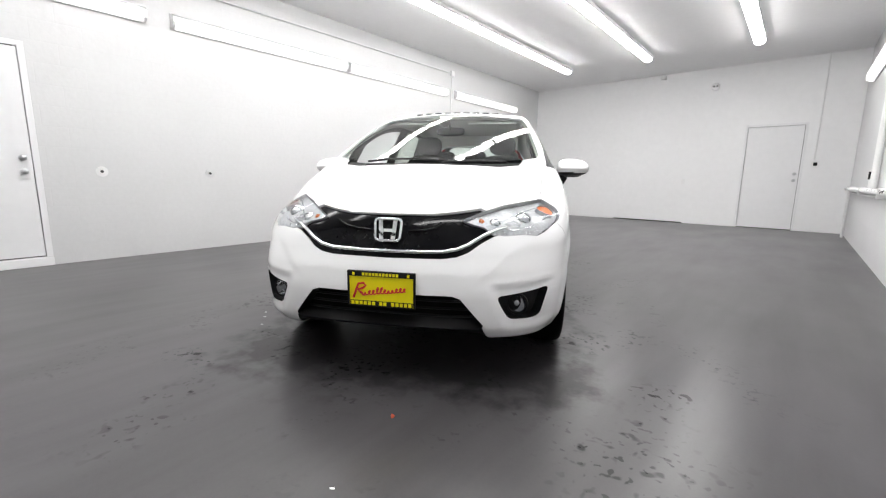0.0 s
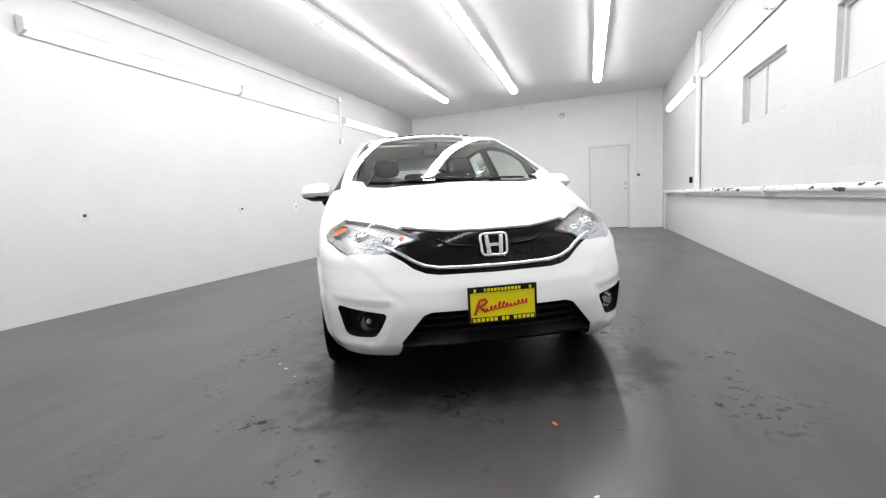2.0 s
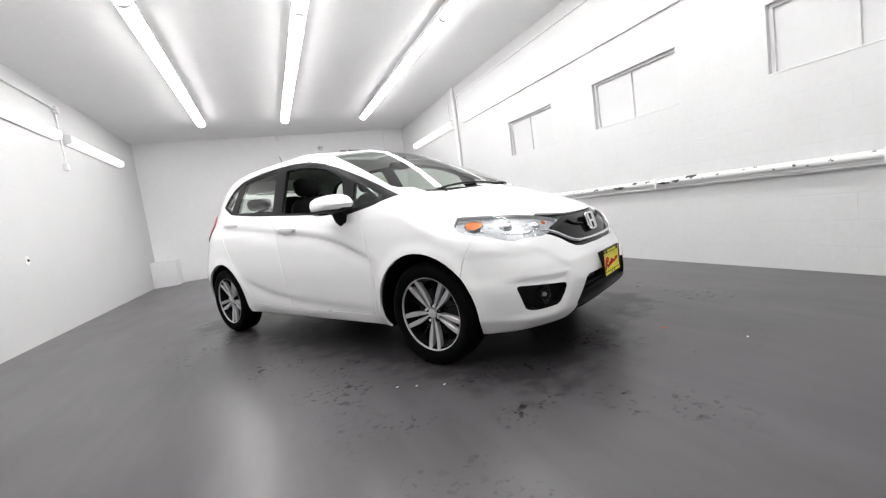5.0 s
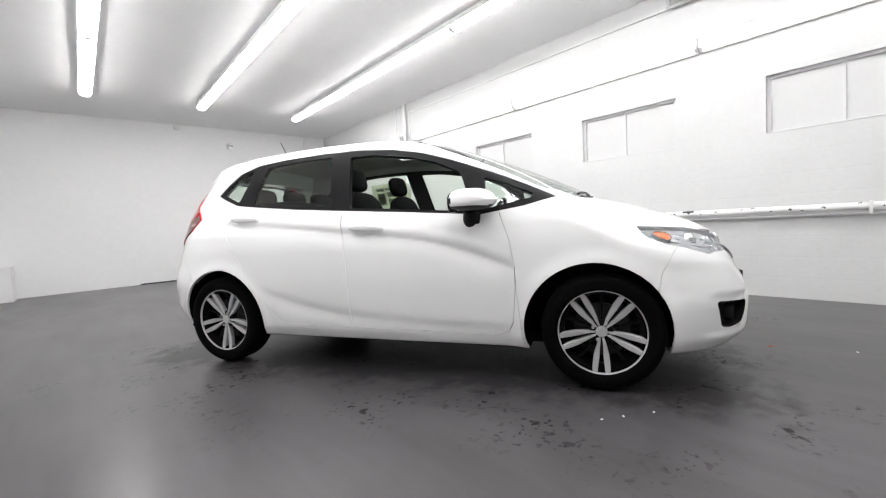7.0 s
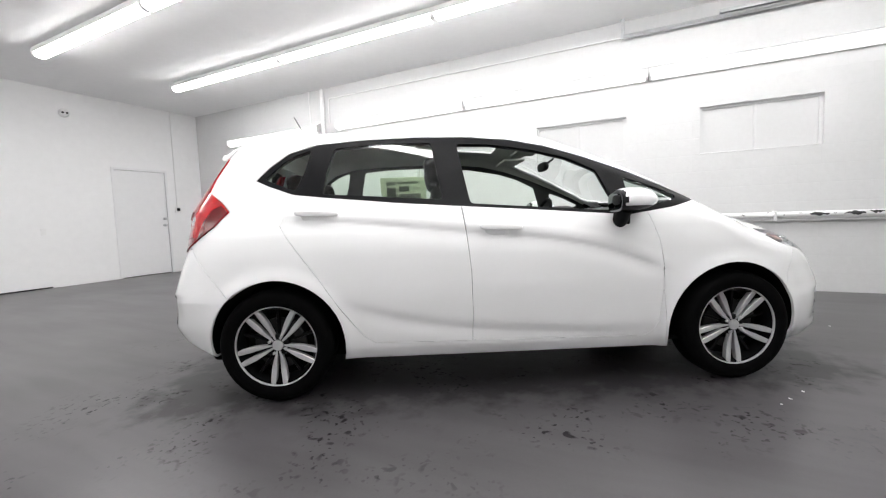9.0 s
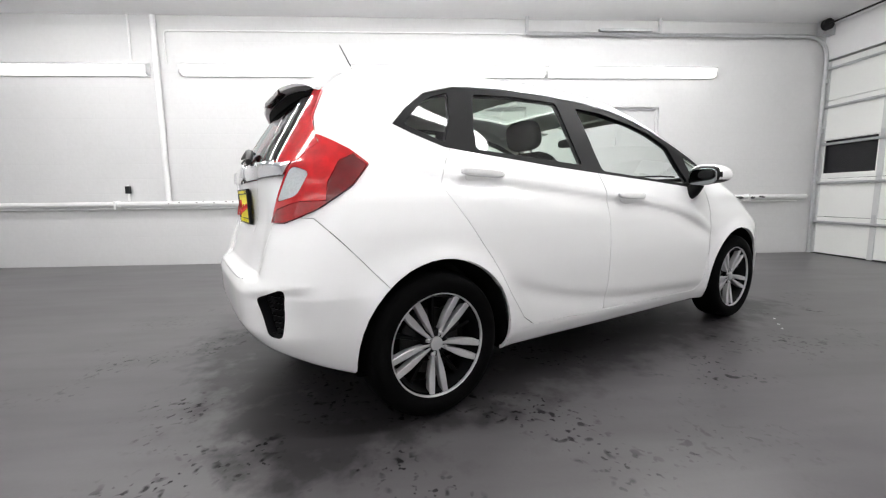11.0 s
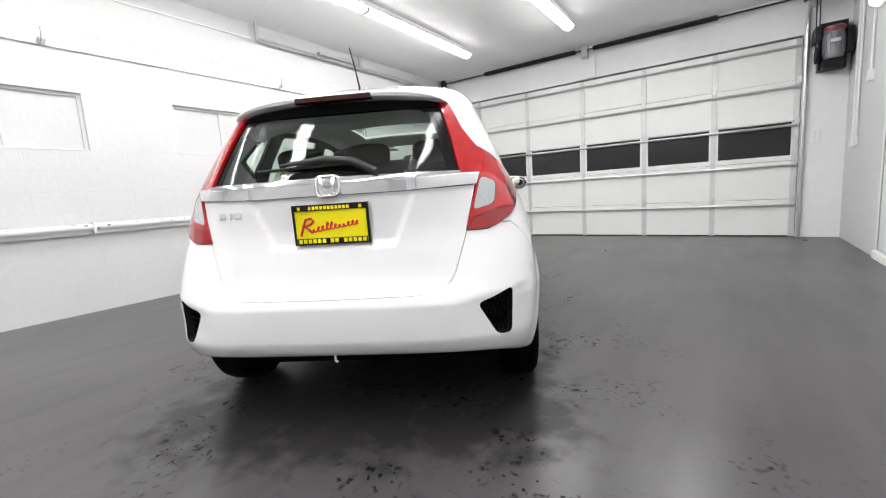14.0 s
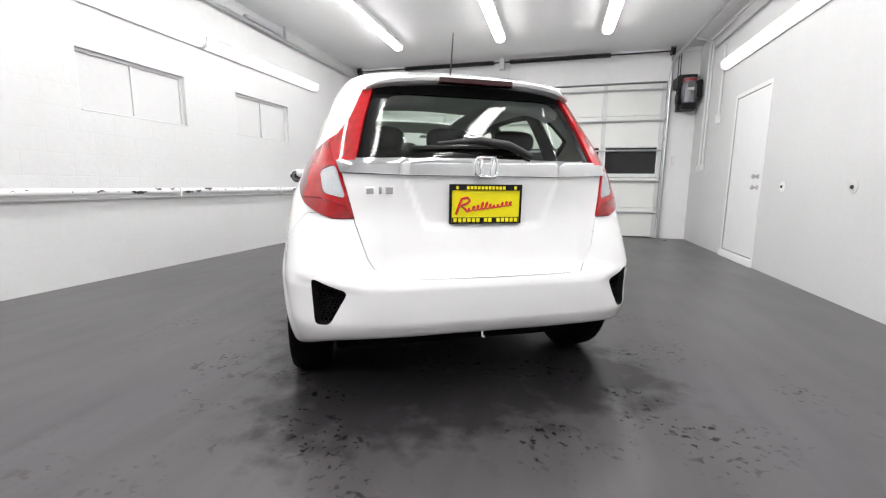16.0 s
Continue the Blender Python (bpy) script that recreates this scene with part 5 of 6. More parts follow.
    shell("mesh", "reflector_bezel", M_MESH, rb, both=False, flip=flip, gap=0.0, recess=0.035, rim=0.0)
    walls_of("vent_wall", "reflector_bezel", M_BLACK, rb, 0.036, both=False, flip=flip)
    for i, z in enumerate(np.linspace(0.425, 0.56, 7)):
        for j, x in enumerate(np.linspace(0.59, 0.69, 6)):
            x = x + 0.009 * (i % 2)
            if not inside([(0.578, 0.54), (0.63, 0.555), (0.694, 0.578), (0.69, 0.50), (0.684, 0.412), (0.642, 0.415)], x, z):
                continue
            p, n = on_skin((x, 0, z), 1, -1)
            bm = lathe([(0.0105, 0.0), (0.0105, 0.012), (0.0085, 0.012), (0.0085, 0.0)], "y", 6)
            bmesh.ops.translate(bm, vec=p - 0.034 * n - Vector((0, 0.008, 0)), verts=bm.verts)
            bmesh.ops.scale(bm, vec=(s, 1, 1), verts=bm.verts)
            part("cell", bm, M_BLACK, rb)

# grille: chrome wing bar and emblem
pts = []
for x, z in ((-0.53, 0.722), (-0.47, 0.704), (-0.42, 0.682), (-0.37, 0.65), (-0.32, 0.628), (-0.26, 0.617), (-0.13, 0.612), (0, 0.611)):
    p, n = on_skin((x, 0, z), 1, 1)
    pts.append(p + 0.004 * n)
pts += [Vector((-p.x, p.y, p.z)) for p in pts[-2::-1]]
bm = rod(pts, [0.003] + [0.0085] * (len(pts) - 2) + [0.003], 10)
part("chrome_bar", bm, M_CHROME, grille, "chrome bar along the grille", smooth=60)
for s in (-1, 1):
    pts = []
    for x, z in ((0.09, 0.70), (0.16, 0.705), (0.21, 0.715), (0.255, 0.738)):
        p, n = on_skin((x, 0, z), 1, 1)
        pts.append(Vector((s * p.x, p.y, p.z)) - Vector((0, 0.004, 0)))
    part("wing", rod(pts, 0.006, 8), M_TRIM, grille, smooth=60)

def emblem(parent, c, size, way, tilt):
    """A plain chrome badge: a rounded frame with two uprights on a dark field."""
    w, h = size
    place = Matrix.Translation(c) @ Matrix.Rotation(0 if way > 0 else math.pi, 4, "Z") @ Matrix.Rotation(radians(tilt), 4, "X")
    outer = rounded([(-w * 0.46, -h / 2), (w * 0.46, -h / 2), (w / 2, h / 2), (-w / 2, h / 2)], 5)
    bm = rod([(a, 0, b) for a, b in outer] + [(outer[0][0], 0, outer[0][1])], 0.0075, 8, closed_ends=False)
    bmesh.ops.transform(bm, matrix=place, verts=bm.verts)
    e = part("badge", bm, M_CHROME, parent, "chrome badge", smooth=60)
    bm = slab(outer, -0.012, -0.006, "y")
    bmesh.ops.transform(bm, matrix=place, verts=bm.verts)
    part("field", bm, M_TRIM, e)
    for s in (-1, 1):
        bm = slab([(s * w * 0.13, -h * 0.45), (s * w * 0.30, -h * 0.45), (s * w * 0.36, h * 0.45), (s * w * 0.20, h * 0.45)], -0.006, 0.008, "y", bevel=0.002)
        bmesh.ops.transform(bm, matrix=place, verts=bm.verts)
        part("upright", bm, M_CHROME, e, smooth=40)
    bm = box(-w * 0.16, w * 0.16, -0.006, 0.006, -h * 0.09, h * 0.05)
    bmesh.ops.transform(bm, matrix=place, verts=bm.verts)
    part("bridge", bm, M_CHROME, e)
    return e


p, n = on_skin((0, 0, 0.70), 1, 1)
emblem(grille, p + 0.010 * n, (0.125, 0.098), 1, 14)
p, n = on_skin((0, 0, 1.02), 1, -1)
emblem(tailgate, p + 0.014 * n, (0.095, 0.078), -1, 10)

# three raised strokes stand for the model badge
for i, (x, w) in enumerate(((-0.47, 0.03), (-0.43, 0.012), (-0.395, 0.03))):
    p, n = on_skin((x, 0, 0.925), 1, -1)
    part("model_badge", box(p.x - w / 2, p.x + w / 2, p.y - 0.005, p.y + 0.004, 0.912, 0.938, 0.002), M_CHROME, tailgate, "silver badge stroke")


def plate(parent, c, way, tilt):
    """A dealer plate in a black frame: yellow field, a red script stroke and plain yellow bars."""
    place = Matrix.Translation(c) @ Matrix.Rotation(0 if way > 0 else math.pi, 4, "Z") @ Matrix.Rotation(radians(tilt), 4, "X")

    def add(bm, name, mat, label="", up=None):
        bmesh.ops.transform(bm, matrix=place, verts=bm.verts)
        return part(name, bm, mat, up or pl, label)

    pl = new("licence_plate")
    pl.parent = parent
    pl["label"] = "yellow dealer plate in a black frame"
    w, h = 0.155, 0.080
    bm = bmesh.new()
    for a in ((-w, w, h - 0.024, h), (-w, w, -h, -h + 0.004), (-w, -w + 0.008, -h + 0.004, h - 0.024), (w - 0.008, w, -h + 0.004, h - 0.024)):
        box(a[0], a[1], -0.006, 0.008, a[2], a[3], bm=bm)
    frame_ = add(bm, "plate_frame", M_BLACK)
    add(box(-w + 0.004, w - 0.004, -0.004, 0.003, -h + 0.004, h - 0.02), "field", M_YELLOW)
    add(box(-w + 0.011, w - 0.011, 0.003, 0.0055, -h + 0.004, -h + 0.026), "lower_band", M_BLACK)
    for x in (-0.125, *(-0.075 + 0.0155 * k for k in range(11)), 0.125):
        add(box(x - 0.0055, x + 0.0055, 0.008, 0.0095, h - 0.020, h - 0.007), "bar", M_YELLOW)
    for x in (*(-0.132 + 0.0195 * k for k in range(5)), -0.018, 0.001, *(0.034 + 0.0195 * k for k in range(6))):
        add(box(x - 0.007, x + 0.007, 0.0055, 0.007, -h + 0.007, -h + 0.023), "bar", M_YELLOW)
    # a slanted row of loops, the first tall, stands for the script
    tall = (0.0, 0.020, 0.017, 0.021, 0.038, 0.018, 0.016, 0.004, 0.016, 0.018, 0.017, 0.012)
    pts = []
    for k in range(11 * 16 + 1):
        u = k / (11 * 16)
        amp = float(np.interp(u * 11, range(12), tall))
        a = 2 * math.pi * u * 11
        lift = amp * (0.5 - 0.5 * math.cos(a))
        pts.append((-(-0.084 + 0.196 * u + 0.0065 * math.sin(a) + 0.3 * lift), 0.0045, -0.030 + 0.026 * u + lift))
    add(rod(pts, 0.0034, 6), "script_stroke", M_REDINK, "red script stroke")
    pts = [(0.128, 0.0045, -0.042), (0.115, 0.0045, -0.005), (0.104, 0.0045, 0.022), (0.080, 0.0045, 0.026), (0.070, 0.0045, 0.014), (0.085, 0.0045, 0.002), (0.108, 0.0045, -0.006), (0.092, 0.0045, -0.018), (0.080, 0.0045, -0.030)]
    add(rod(pts, 0.0055, 6), "script_stroke", M_REDINK, "red script stroke")
    return pl


plate(car, (0, 2.056, 0.452), 1, 0)
plate(car, (0, -1.852, 0.872), -1, -2)
part("plate_mount", box(-0.13, 0.13, 1.99, 2.049, 0.39, 0.52, 0.004), M_BLACK, car)

# ---------------------------------------------------------------- wheels and arches
for cy, cz, r in ARCHES:
    for s in (-1, 1):
        bm = bmesh.new()
        rings = []
        n = 36
        for xx in (1.0, 0.46):
            rings.append([bm.verts.new((s * min(xx, float(HALF(max(cz + r * math.sin(a), 0.24))) - 0.014), cy + (r + 0.004) * math.cos(a), max(cz + (r + 0.004) * math.sin(a), 0.235))) for a in (2 * math.pi * k / n for k in range(n))])
        for k in range(n):
            bm.faces.new((rings[0][k], rings[0][(k + 1) % n], rings[1][(k + 1) % n], rings[1][k]))
        bm.faces.new(rings[1])
        part("wheel_liner", bm, M_UNDER, car, "black wheel arch liner", smooth=40)

wheel = new("wheel")
wheel.parent = car
wheel["label"] = "alloy wheel with paired machined spokes"
part("tyre", lathe([(0.205, 0.065), (0.214, 0.082), (0.235, 0.092), (0.262, 0.096), (0.285, 0.09), (0.298, 0.074), (0.304, 0.05), (0.305, 0.0), (0.304, -0.05), (0.297, -0.078), (0.27, -0.094), (0.22, -0.09), (0.205, -0.07)], "x", 64), M_TYRE, wheel, "low-profile black tyre", smooth=40)
rim_ob = part("rim", lathe([(0.214, 0.070), (0.219, 0.080), (0.216, 0.086), (0.2115, 0.084), (0.2095, 0.070)], "x", 64), M_ALLOY, wheel, "machined rim edge", smooth=40)
part("barrel", lathe([(0.204, 0.072), (0.19, 0.03), (0.185, -0.06), (0.2, -0.08)], "x", 48), M_DARKALLOY, wheel, smooth=40)
part("brake_disc", lathe([(0.0, -0.008), (0.14, -0.008), (0.14, 0.006), (0.0, 0.006)], "x", 40), M_DISC, wheel, "dark steel brake disc", smooth=30)
part("caliper", box(-0.03, 0.03, 0.085, 0.15, -0.04, 0.06, 0.012), M_DISC, wheel)
part("backing", lathe([(0.0, -0.03), (0.19, -0.03)], "x", 32), M_UNDER, wheel)
part("hub", lathe([(0.062, 0.02), (0.058, 0.048), (0.046, 0.054), (0.03, 0.054)], "x", 32), M_DARKALLOY, wheel, smooth=40)
part("centre_cap", lathe([(0.030, 0.054), (0.028, 0.062), (0.02, 0.064), (0.0, 0.064)], "x", 28), M_ALLOY, wheel, smooth=40)
for k in range(4):
    a = 2 * math.pi * k / 4 + 0.5
    bm = lathe([(0.0, 0.054), (0.0085, 0.054), (0.0085, 0.066), (0.005, 0.069), (0, 0.069)], "x", 6)
    bmesh.ops.translate(bm, vec=(0, 0.047 * math.cos(a), 0.047 * math.sin(a)), verts=bm.verts)
    part("lug_nut", bm, M_ALLOY, wheel)


def spoke(bm, angle, lean, width_in, width_out, x_in, x_out, thick, r0=0.032, r1=0.207):
    """A tapering bar from hub to rim, waisted near the hub; lean shifts its foot along the rim."""
    rows = []
    for i in range(13):
        t = i / 12
        r = r0 + (r1 - r0) * t
        a = angle + lean * t
        w = float(np.interp(t, (0, 0.25, 0.58, 0.8, 1), (width_in, 0.6 * width_out, width_out, width_out, 0.9 * width_out)))
        x = x_in + (x_out - x_in) * t**1.5
        c, d = Vector((0, math.cos(a), math.sin(a))), Vector((0, -math.sin(a), math.cos(a)))
        o = c * r
        rows.append([bm.verts.new(o + d * e * w / 2 + Vector((x + f, 0, 0))) for e, f in ((-1, -thick), (-1, -0.003), (-0.8, 0), (0.8, 0), (1, -0.003), (1, -thick))])
    for p, q in zip(rows, rows[1:]):
        for j in range(6):
            bm.faces.new((p[j], p[(j + 1) % 6], q[(j + 1) % 6], q[j]))
    bm.faces.new(rows[0])
    bm.faces.new(rows[-1][::-1])


for k in range(5):
    base = 2 * math.pi * k / 5 + math.pi / 2
    for s in (-1, 1):
        bm = bmesh.new()
        spoke(bm, base + s * 0.225, s * -0.075, 0.011, 0.0295, 0.056, 0.074, 0.03, r1=0.2105)
        part("spoke", bm, M_ALLOY, wheel, "machined spoke", smooth=35)
    bm = bmesh.new()
    spoke(bm, base + math.pi / 5, 0, 0.03, 0.016, 0.03, 0.036, 0.03)
    part("rib", bm, M_DARKALLOY, wheel, smooth=35)
wheel.matrix_basis = pose(0.738, 1.265, 0.305, 34, 0, 0)
for s, y, turn in ((1, -1.265, 36), (-1, 1.265, 65), (-1, -1.265, 20)):
    copy_thing(wheel, pose(s * 0.738, y, 0.305, turn, 0, 0) if s > 0 else pose(s * 0.738, y, 0.305, turn, 0, 180)).parent = car

# ---------------------------------------------------------------- mirrors, handles, wipers, aerial, spoiler
def smooth_box(half, power, mat_, n=20, m=14):
    """A soft rounded block about the origin."""
    bm = bmesh.new()
    sg = lambda v, e: math.copysign(abs(v) ** e, v)
    rows = []
    for i in range(1, m):
        b = -math.pi / 2 + math.pi * i / m
        rows.append([bm.verts.new((half[0] * sg(math.cos(b), power) * sg(math.cos(a), power), half[1] * sg(math.cos(b), power) * sg(math.sin(a), power), half[2] * sg(math.sin(b), power))) for a in (2 * math.pi * k / n for k in range(n))])
    for p, q in zip(rows, rows[1:]):
        for k in range(n):
            bm.faces.new((p[k], p[(k + 1) % n], q[(k + 1) % n], q[k]))
    for row, z in ((rows[0], -half[2]), (rows[-1], half[2])):
        v = bm.verts.new((0, 0, z))
        for k in range(n):
            bm.faces.new((v, row[k], row[(k + 1) % n]))
    return bm


for i, s in enumerate((1, -1)):
    mir = new("door_mirror")
    mir.parent = car
    mir["label"] = "white door mirror on a black foot"
    bm = smooth_box((0.108, 0.098, 0.068), 0.70, None, 28, 18)
    for v in bm.verts:
        t = (v.co.x / 0.108)
        v.co.z *= 1 - 0.13 * t
        v.co.y = v.co.y * (1 - 0.15 * t) - 0.022 * t + (0.5 * (0.068 - abs(v.co.z)) if v.co.y > 0 else 0)
        if v.co.z < 0:
            v.co.z *= 0.72
    bmesh.ops.translate(bm, vec=(0.915, 0.625, 1.015), verts=bm.verts)
    low = [f for f in bm.faces if f.calc_center_median().z < 0.988 or f.calc_center_median().y < 0.552]
    black = bmesh.new()
    done = {}
    for f in low:
        for v in f.verts:
            if v not in done:
                done[v] = black.verts.new(v.co)
        black.faces.new([done[v] for v in f.verts])
    bmesh.ops.delete(bm, geom=low, context="FACES")
    for b, nm, mt in ((bm, "cap", M_PAINT), (black, "housing", M_BLACK)):
        bmesh.ops.scale(b, vec=(s, 1, 1), verts=b.verts)
        part(nm, b, mt, mir, "white painted cap" if nm == "cap" else "", smooth=50)
    bm = smooth_box((0.082, 0.004, 0.05), 0.6, None, 24, 12)
    bmesh.ops.translate(bm, vec=(0.915, 0.534, 1.008), verts=bm.verts)
    bmesh.ops.scale(bm, vec=(s, 1, 1), verts=bm.verts)
    part("mirror_glass", bm, M_MIRROR, mir, "silvered mirror glass", smooth=60)
    bm = rod([(0.795, 0.60, 0.90), (0.83, 0.605, 0.925), (0.86, 0.615, 0.97)], [0.042, 0.04, 0.034], 14)
    bmesh.ops.scale(bm, vec=(s, 1, 1), verts=bm.verts)
    part("foot", bm, M_BLACK, mir, smooth=50)
    bm = box(0.79, 0.83, 0.57, 0.66, 0.885, 0.955, 0.012)
    bmesh.ops.scale(bm, vec=(s, 1, 1), verts=bm.verts)
    part("base", bm, M_BLACK, mir)
    for door, y, z in (("front", -0.045, 0.90), ("rear", -1.02, 1.0)):
        p, n = on_skin((0, y, z), 0, 1)
        bm = smooth_box((0.016, 0.115, 0.019), 0.6, None, 24, 12)
        bmesh.ops.rotate(bm, cent=(0, 0, 0), matrix=Matrix.Rotation(-0.05, 3, "X"), verts=bm.verts)
        bmesh.ops.translate(bm, vec=p + 0.018 * n, verts=bm.verts)
        bmesh.ops.scale(bm, vec=(s, 1, 1), verts=bm.verts)
        hd = part("door_handle", bm, M_PAINT, doors[door][i], "body-coloured door handle", smooth=60)
        bm = smooth_box((0.006, 0.075, 0.034), 0.8, None, 24, 10)
        bmesh.ops.translate(bm, vec=p + Vector((-0.002, -0.01, -0.008)), verts=bm.verts)
        bmesh.ops.scale(bm, vec=(s, 1, 1), verts=bm.verts)
        part("door_cup", bm, M_PAINT, doors[door][i], smooth=60)

for a, b in (((0.40, 1.165), (-0.08, 1.225)), ((-0.10, 1.245), (-0.46, 1.14))):
    pts = []
    for t in np.linspace(0, 1, 9):
        x, y = a[0] + (b[0] - a[0]) * t, a[1] + (b[1] - a[1]) * t
        p, n = on_skin((x, y, 0), 2, 1)
        pts.append(p + -0.004 * n)
    w = part("windscreen_wiper", rod(pts, 0.007, 6), M_BLADE, car, "black windscreen wiper", smooth=50)
    p, n = on_skin((a[0], a[1] + 0.03, 0), 2, 1)
    part("pivot", rod([p - 0.03 * n, p - 0.004 * n], 0.014, 10), M_BLADE, w)

# rear wiper: pivot on the garnish, blade lying across the glass
pts = []
for x, z in ((-0.06, 1.055), (-0.20, 1.10), (-0.02, 1.115), (0.10, 1.10), (0.20, 1.055)):
    p, n = on_skin((x, 0, z), 1, -1)
    pts.append(p + 0.025 * n)
rw = part("rear_wiper", rod(pts[1:], [0.006, 0.016, 0.018, 0.014], 8), M_BLADE, tailgate, "black rear wiper", smooth=50)
blade = []
for t in np.linspace(0, 1, 7):
    p, n = on_skin((-0.30 + 0.44 * t, 0, 1.09 + 0.012 * t), 1, -1)
    blade.append(p + 0.012 * n)
part("blade", rod(blade, 0.006, 6), M_BLADE, rw)

aer = part("aerial", rod([(0, -1.24, 1.49), (-0.005, -1.29, 1.60), (-0.012, -1.345, 1.70)], [0.006, 0.004, 0.003], 8), M_BLADE, car, "thin black roof aerial", smooth=50)
bm = lathe([(0.022, 0), (0.018, 0.012), (0.008, 0.022), (0.0, 0.024)], "z", 16)
bmesh.ops.translate(bm, vec=(0, -1.24, 1.488), verts=bm.verts)
part("foot", bm, M_BLADE, aer, smooth=50)

# spoiler: a wing that carries the roof on over the rear window
bm = bmesh.new()
rows = []
for t in np.linspace(-1, 1, 41):
    x = 0.475 * math.sin(t * math.pi / 2)
    k = abs(x) / 0.475
    back = -1.70 + 0.07 * k**4
    roof, _ = on_skin((x, -1.38, 0), 2, 1)
    zt = roof.z
    ze = 1.408 - 0.026 * k**2 - 0.03 * k**10
    th = 0.022 * (1 - 0.5 * k**8)
    rows.append([bm.verts.new(v) for v in ((x, -1.36, zt - 0.008), (x, -1.39, zt + 0.001), (x, -1.54, (zt + ze) / 2 + 0.014), (x, back + 0.03, ze + 0.005), (x, back + 0.006, ze), (x, back, ze - 0.01), (x, back + 0.006, ze - th), (x, back + 0.07, ze - th - 0.008), (x, -1.52, ze - 0.08), (x, -1.40, ze - 0.08))])
for p, q in zip(rows, rows[1:]):
    for j in range(10):
        bm.faces.new((p[j], p[(j + 1) % 10], q[(j + 1) % 10], q[j]))
bm.faces.new(rows[0])
bm.faces.new(rows[-1][::-1])
spoiler = part("roof_spoiler", bm, M_PAINT, car, "white roof spoiler", smooth=40)
bm = slab([(-0.165, 1.374), (0.165, 1.374), (0.163, 1.397), (-0.163, 1.397)], -1.704, -1.67, "y", bevel=0.003)
part("brake_light", bm, M_REDDARK, spoiler, "dark red high brake light")
bm = bmesh.new()
rows = []
for x in np.linspace(-0.43, 0.43, 19):
    k = abs(x) / 0.475
    ze = 1.408 - 0.026 * k**2 - 0.03 * k**10
    q, n = on_skin((x, 0, 1.33), 1, -1)
    rows.append([bm.verts.new(v) for v in ((x, -1.672 + 0.07 * k**4, ze - 0.037), (x, -1.58, ze - 0.05), (x, -1.60, 1.335), (x, q.y - 0.002, 1.33))])
for p, q in zip(rows, rows[1:]):
    for j in range(4):
        bm.faces.new((p[j], p[(j + 1) % 4], q[(j + 1) % 4], q[j]))
part("spoiler_underside", bm, M_UNDER, spoiler, "black panel under the spoiler", smooth=35)

part("tow_hook", rod(bend((-0.02, -1.90, 0.36), (-0.02, -1.903, 0.322), (-0.010, -1.903, 0.320), 0.006), 0.0045, 8), M_PIPE, car, "pale tow hook", smooth=50)
for s in (-1, 1):
    part("jack_skirt", box(s * 0.60, s * 0.64, -0.85, 0.82, 0.185, 0.212, 0.008), M_UNDER, car)
part("floor_pan", box(-0.62, 0.62, -1.6, 1.75, 0.19, 0.235, 0.02), M_UNDER, car)

# ---------------------------------------------------------------- cabin
def lining():
    """Soft lining behind pillars, doors and roof."""
    for name, piece, mat in (("body_shell", "body_shell", M_LINER), ("door_lining", "front_door", M_DASH), ("door_lining", "rear_door", M_DASH), ("frame_lining", "window_frame", M_DASH)):
        co, faces = PIECES[piece]
        keep = [f for f in faces if all(0.5 < co[i, 2] and -1.62 < co[i, 1] < 1.0 for i in f)]
        g = slope(co)
        nor = g / np.linalg.norm(g, axis=1, keepdims=True)
        for s in (1, -1):
            ids, verts, polys = {}, [], []
            for f in keep:
                row = []
                for i in f:
                    if i not in ids:
                        ids[i] = len(verts)
                        v = co[i] - 0.03 * nor[i]
                        verts.append((s * v[0], v[1], v[2]))
                    row.append(ids[i])
                polys.append(row[::s])
            me = bpy.data.meshes.new("lining")
            me.from_pydata(verts, [], polys)
            me.update()
            me.shade_smooth()
            me.materials.append(mat)
            ob = new("lining", me)
            ob.parent = car


lining()
part("cabin_floor", box(-0.70, 0.70, -0.84, 0.82, 0.30, 0.33), M_DASH, car)
part("boot_floor", box(-0.45, 0.45, -1.75, -0.842, 0.30, 0.33), M_DASH, car)
part("bulkhead", box(-0.45, 0.45, 1.0, 1.03, 0.30, 0.98), M_DASH, car)
dash = part("dashboard", slab([(1.02, 0.60), (0.62, 0.62), (0.56, 0.80), (0.60, 0.93), (0.72, 0.975), (1.10, 1.0), (1.10, 0.9)], -0.68, 0.68, "x", bevel=0.02), M_DASH, car, "dark dashboard", smooth=40)
part("binnacle", smooth_box((0.16, 0.09, 0.04), 0.7, None), M_DASH, dash, smooth=50).location = (-0.36, 0.66, 0.98)
ring = [(-0.36 + 0.185 * math.cos(a), 0.50 + 0.06 * math.sin(a), 0.90 + 0.175 * math.sin(a)) for a in np.linspace(0, 2 * math.pi, 37)]
st = part("steering_wheel", rod(ring, 0.015, 8, closed_ends=False), M_SEAT, car, "black steering wheel", smooth=50)
part("boss", smooth_box((0.07, 0.03, 0.06), 0.7, None), M_DASH, st, smooth=50).location = (-0.36, 0.52, 0.90)
for q in ((-0.54, 0.50, 0.91), (-0.18, 0.50, 0.91), (-0.36, 0.45, 0.73)):
    part("spoke", rod([(-0.36, 0.51, 0.90), q], 0.012, 6), M_DASH, st)
part("column", rod([(-0.36, 0.54, 0.89), (-0.36, 0.75, 0.84)], 0.035, 10), M_DASH, st)


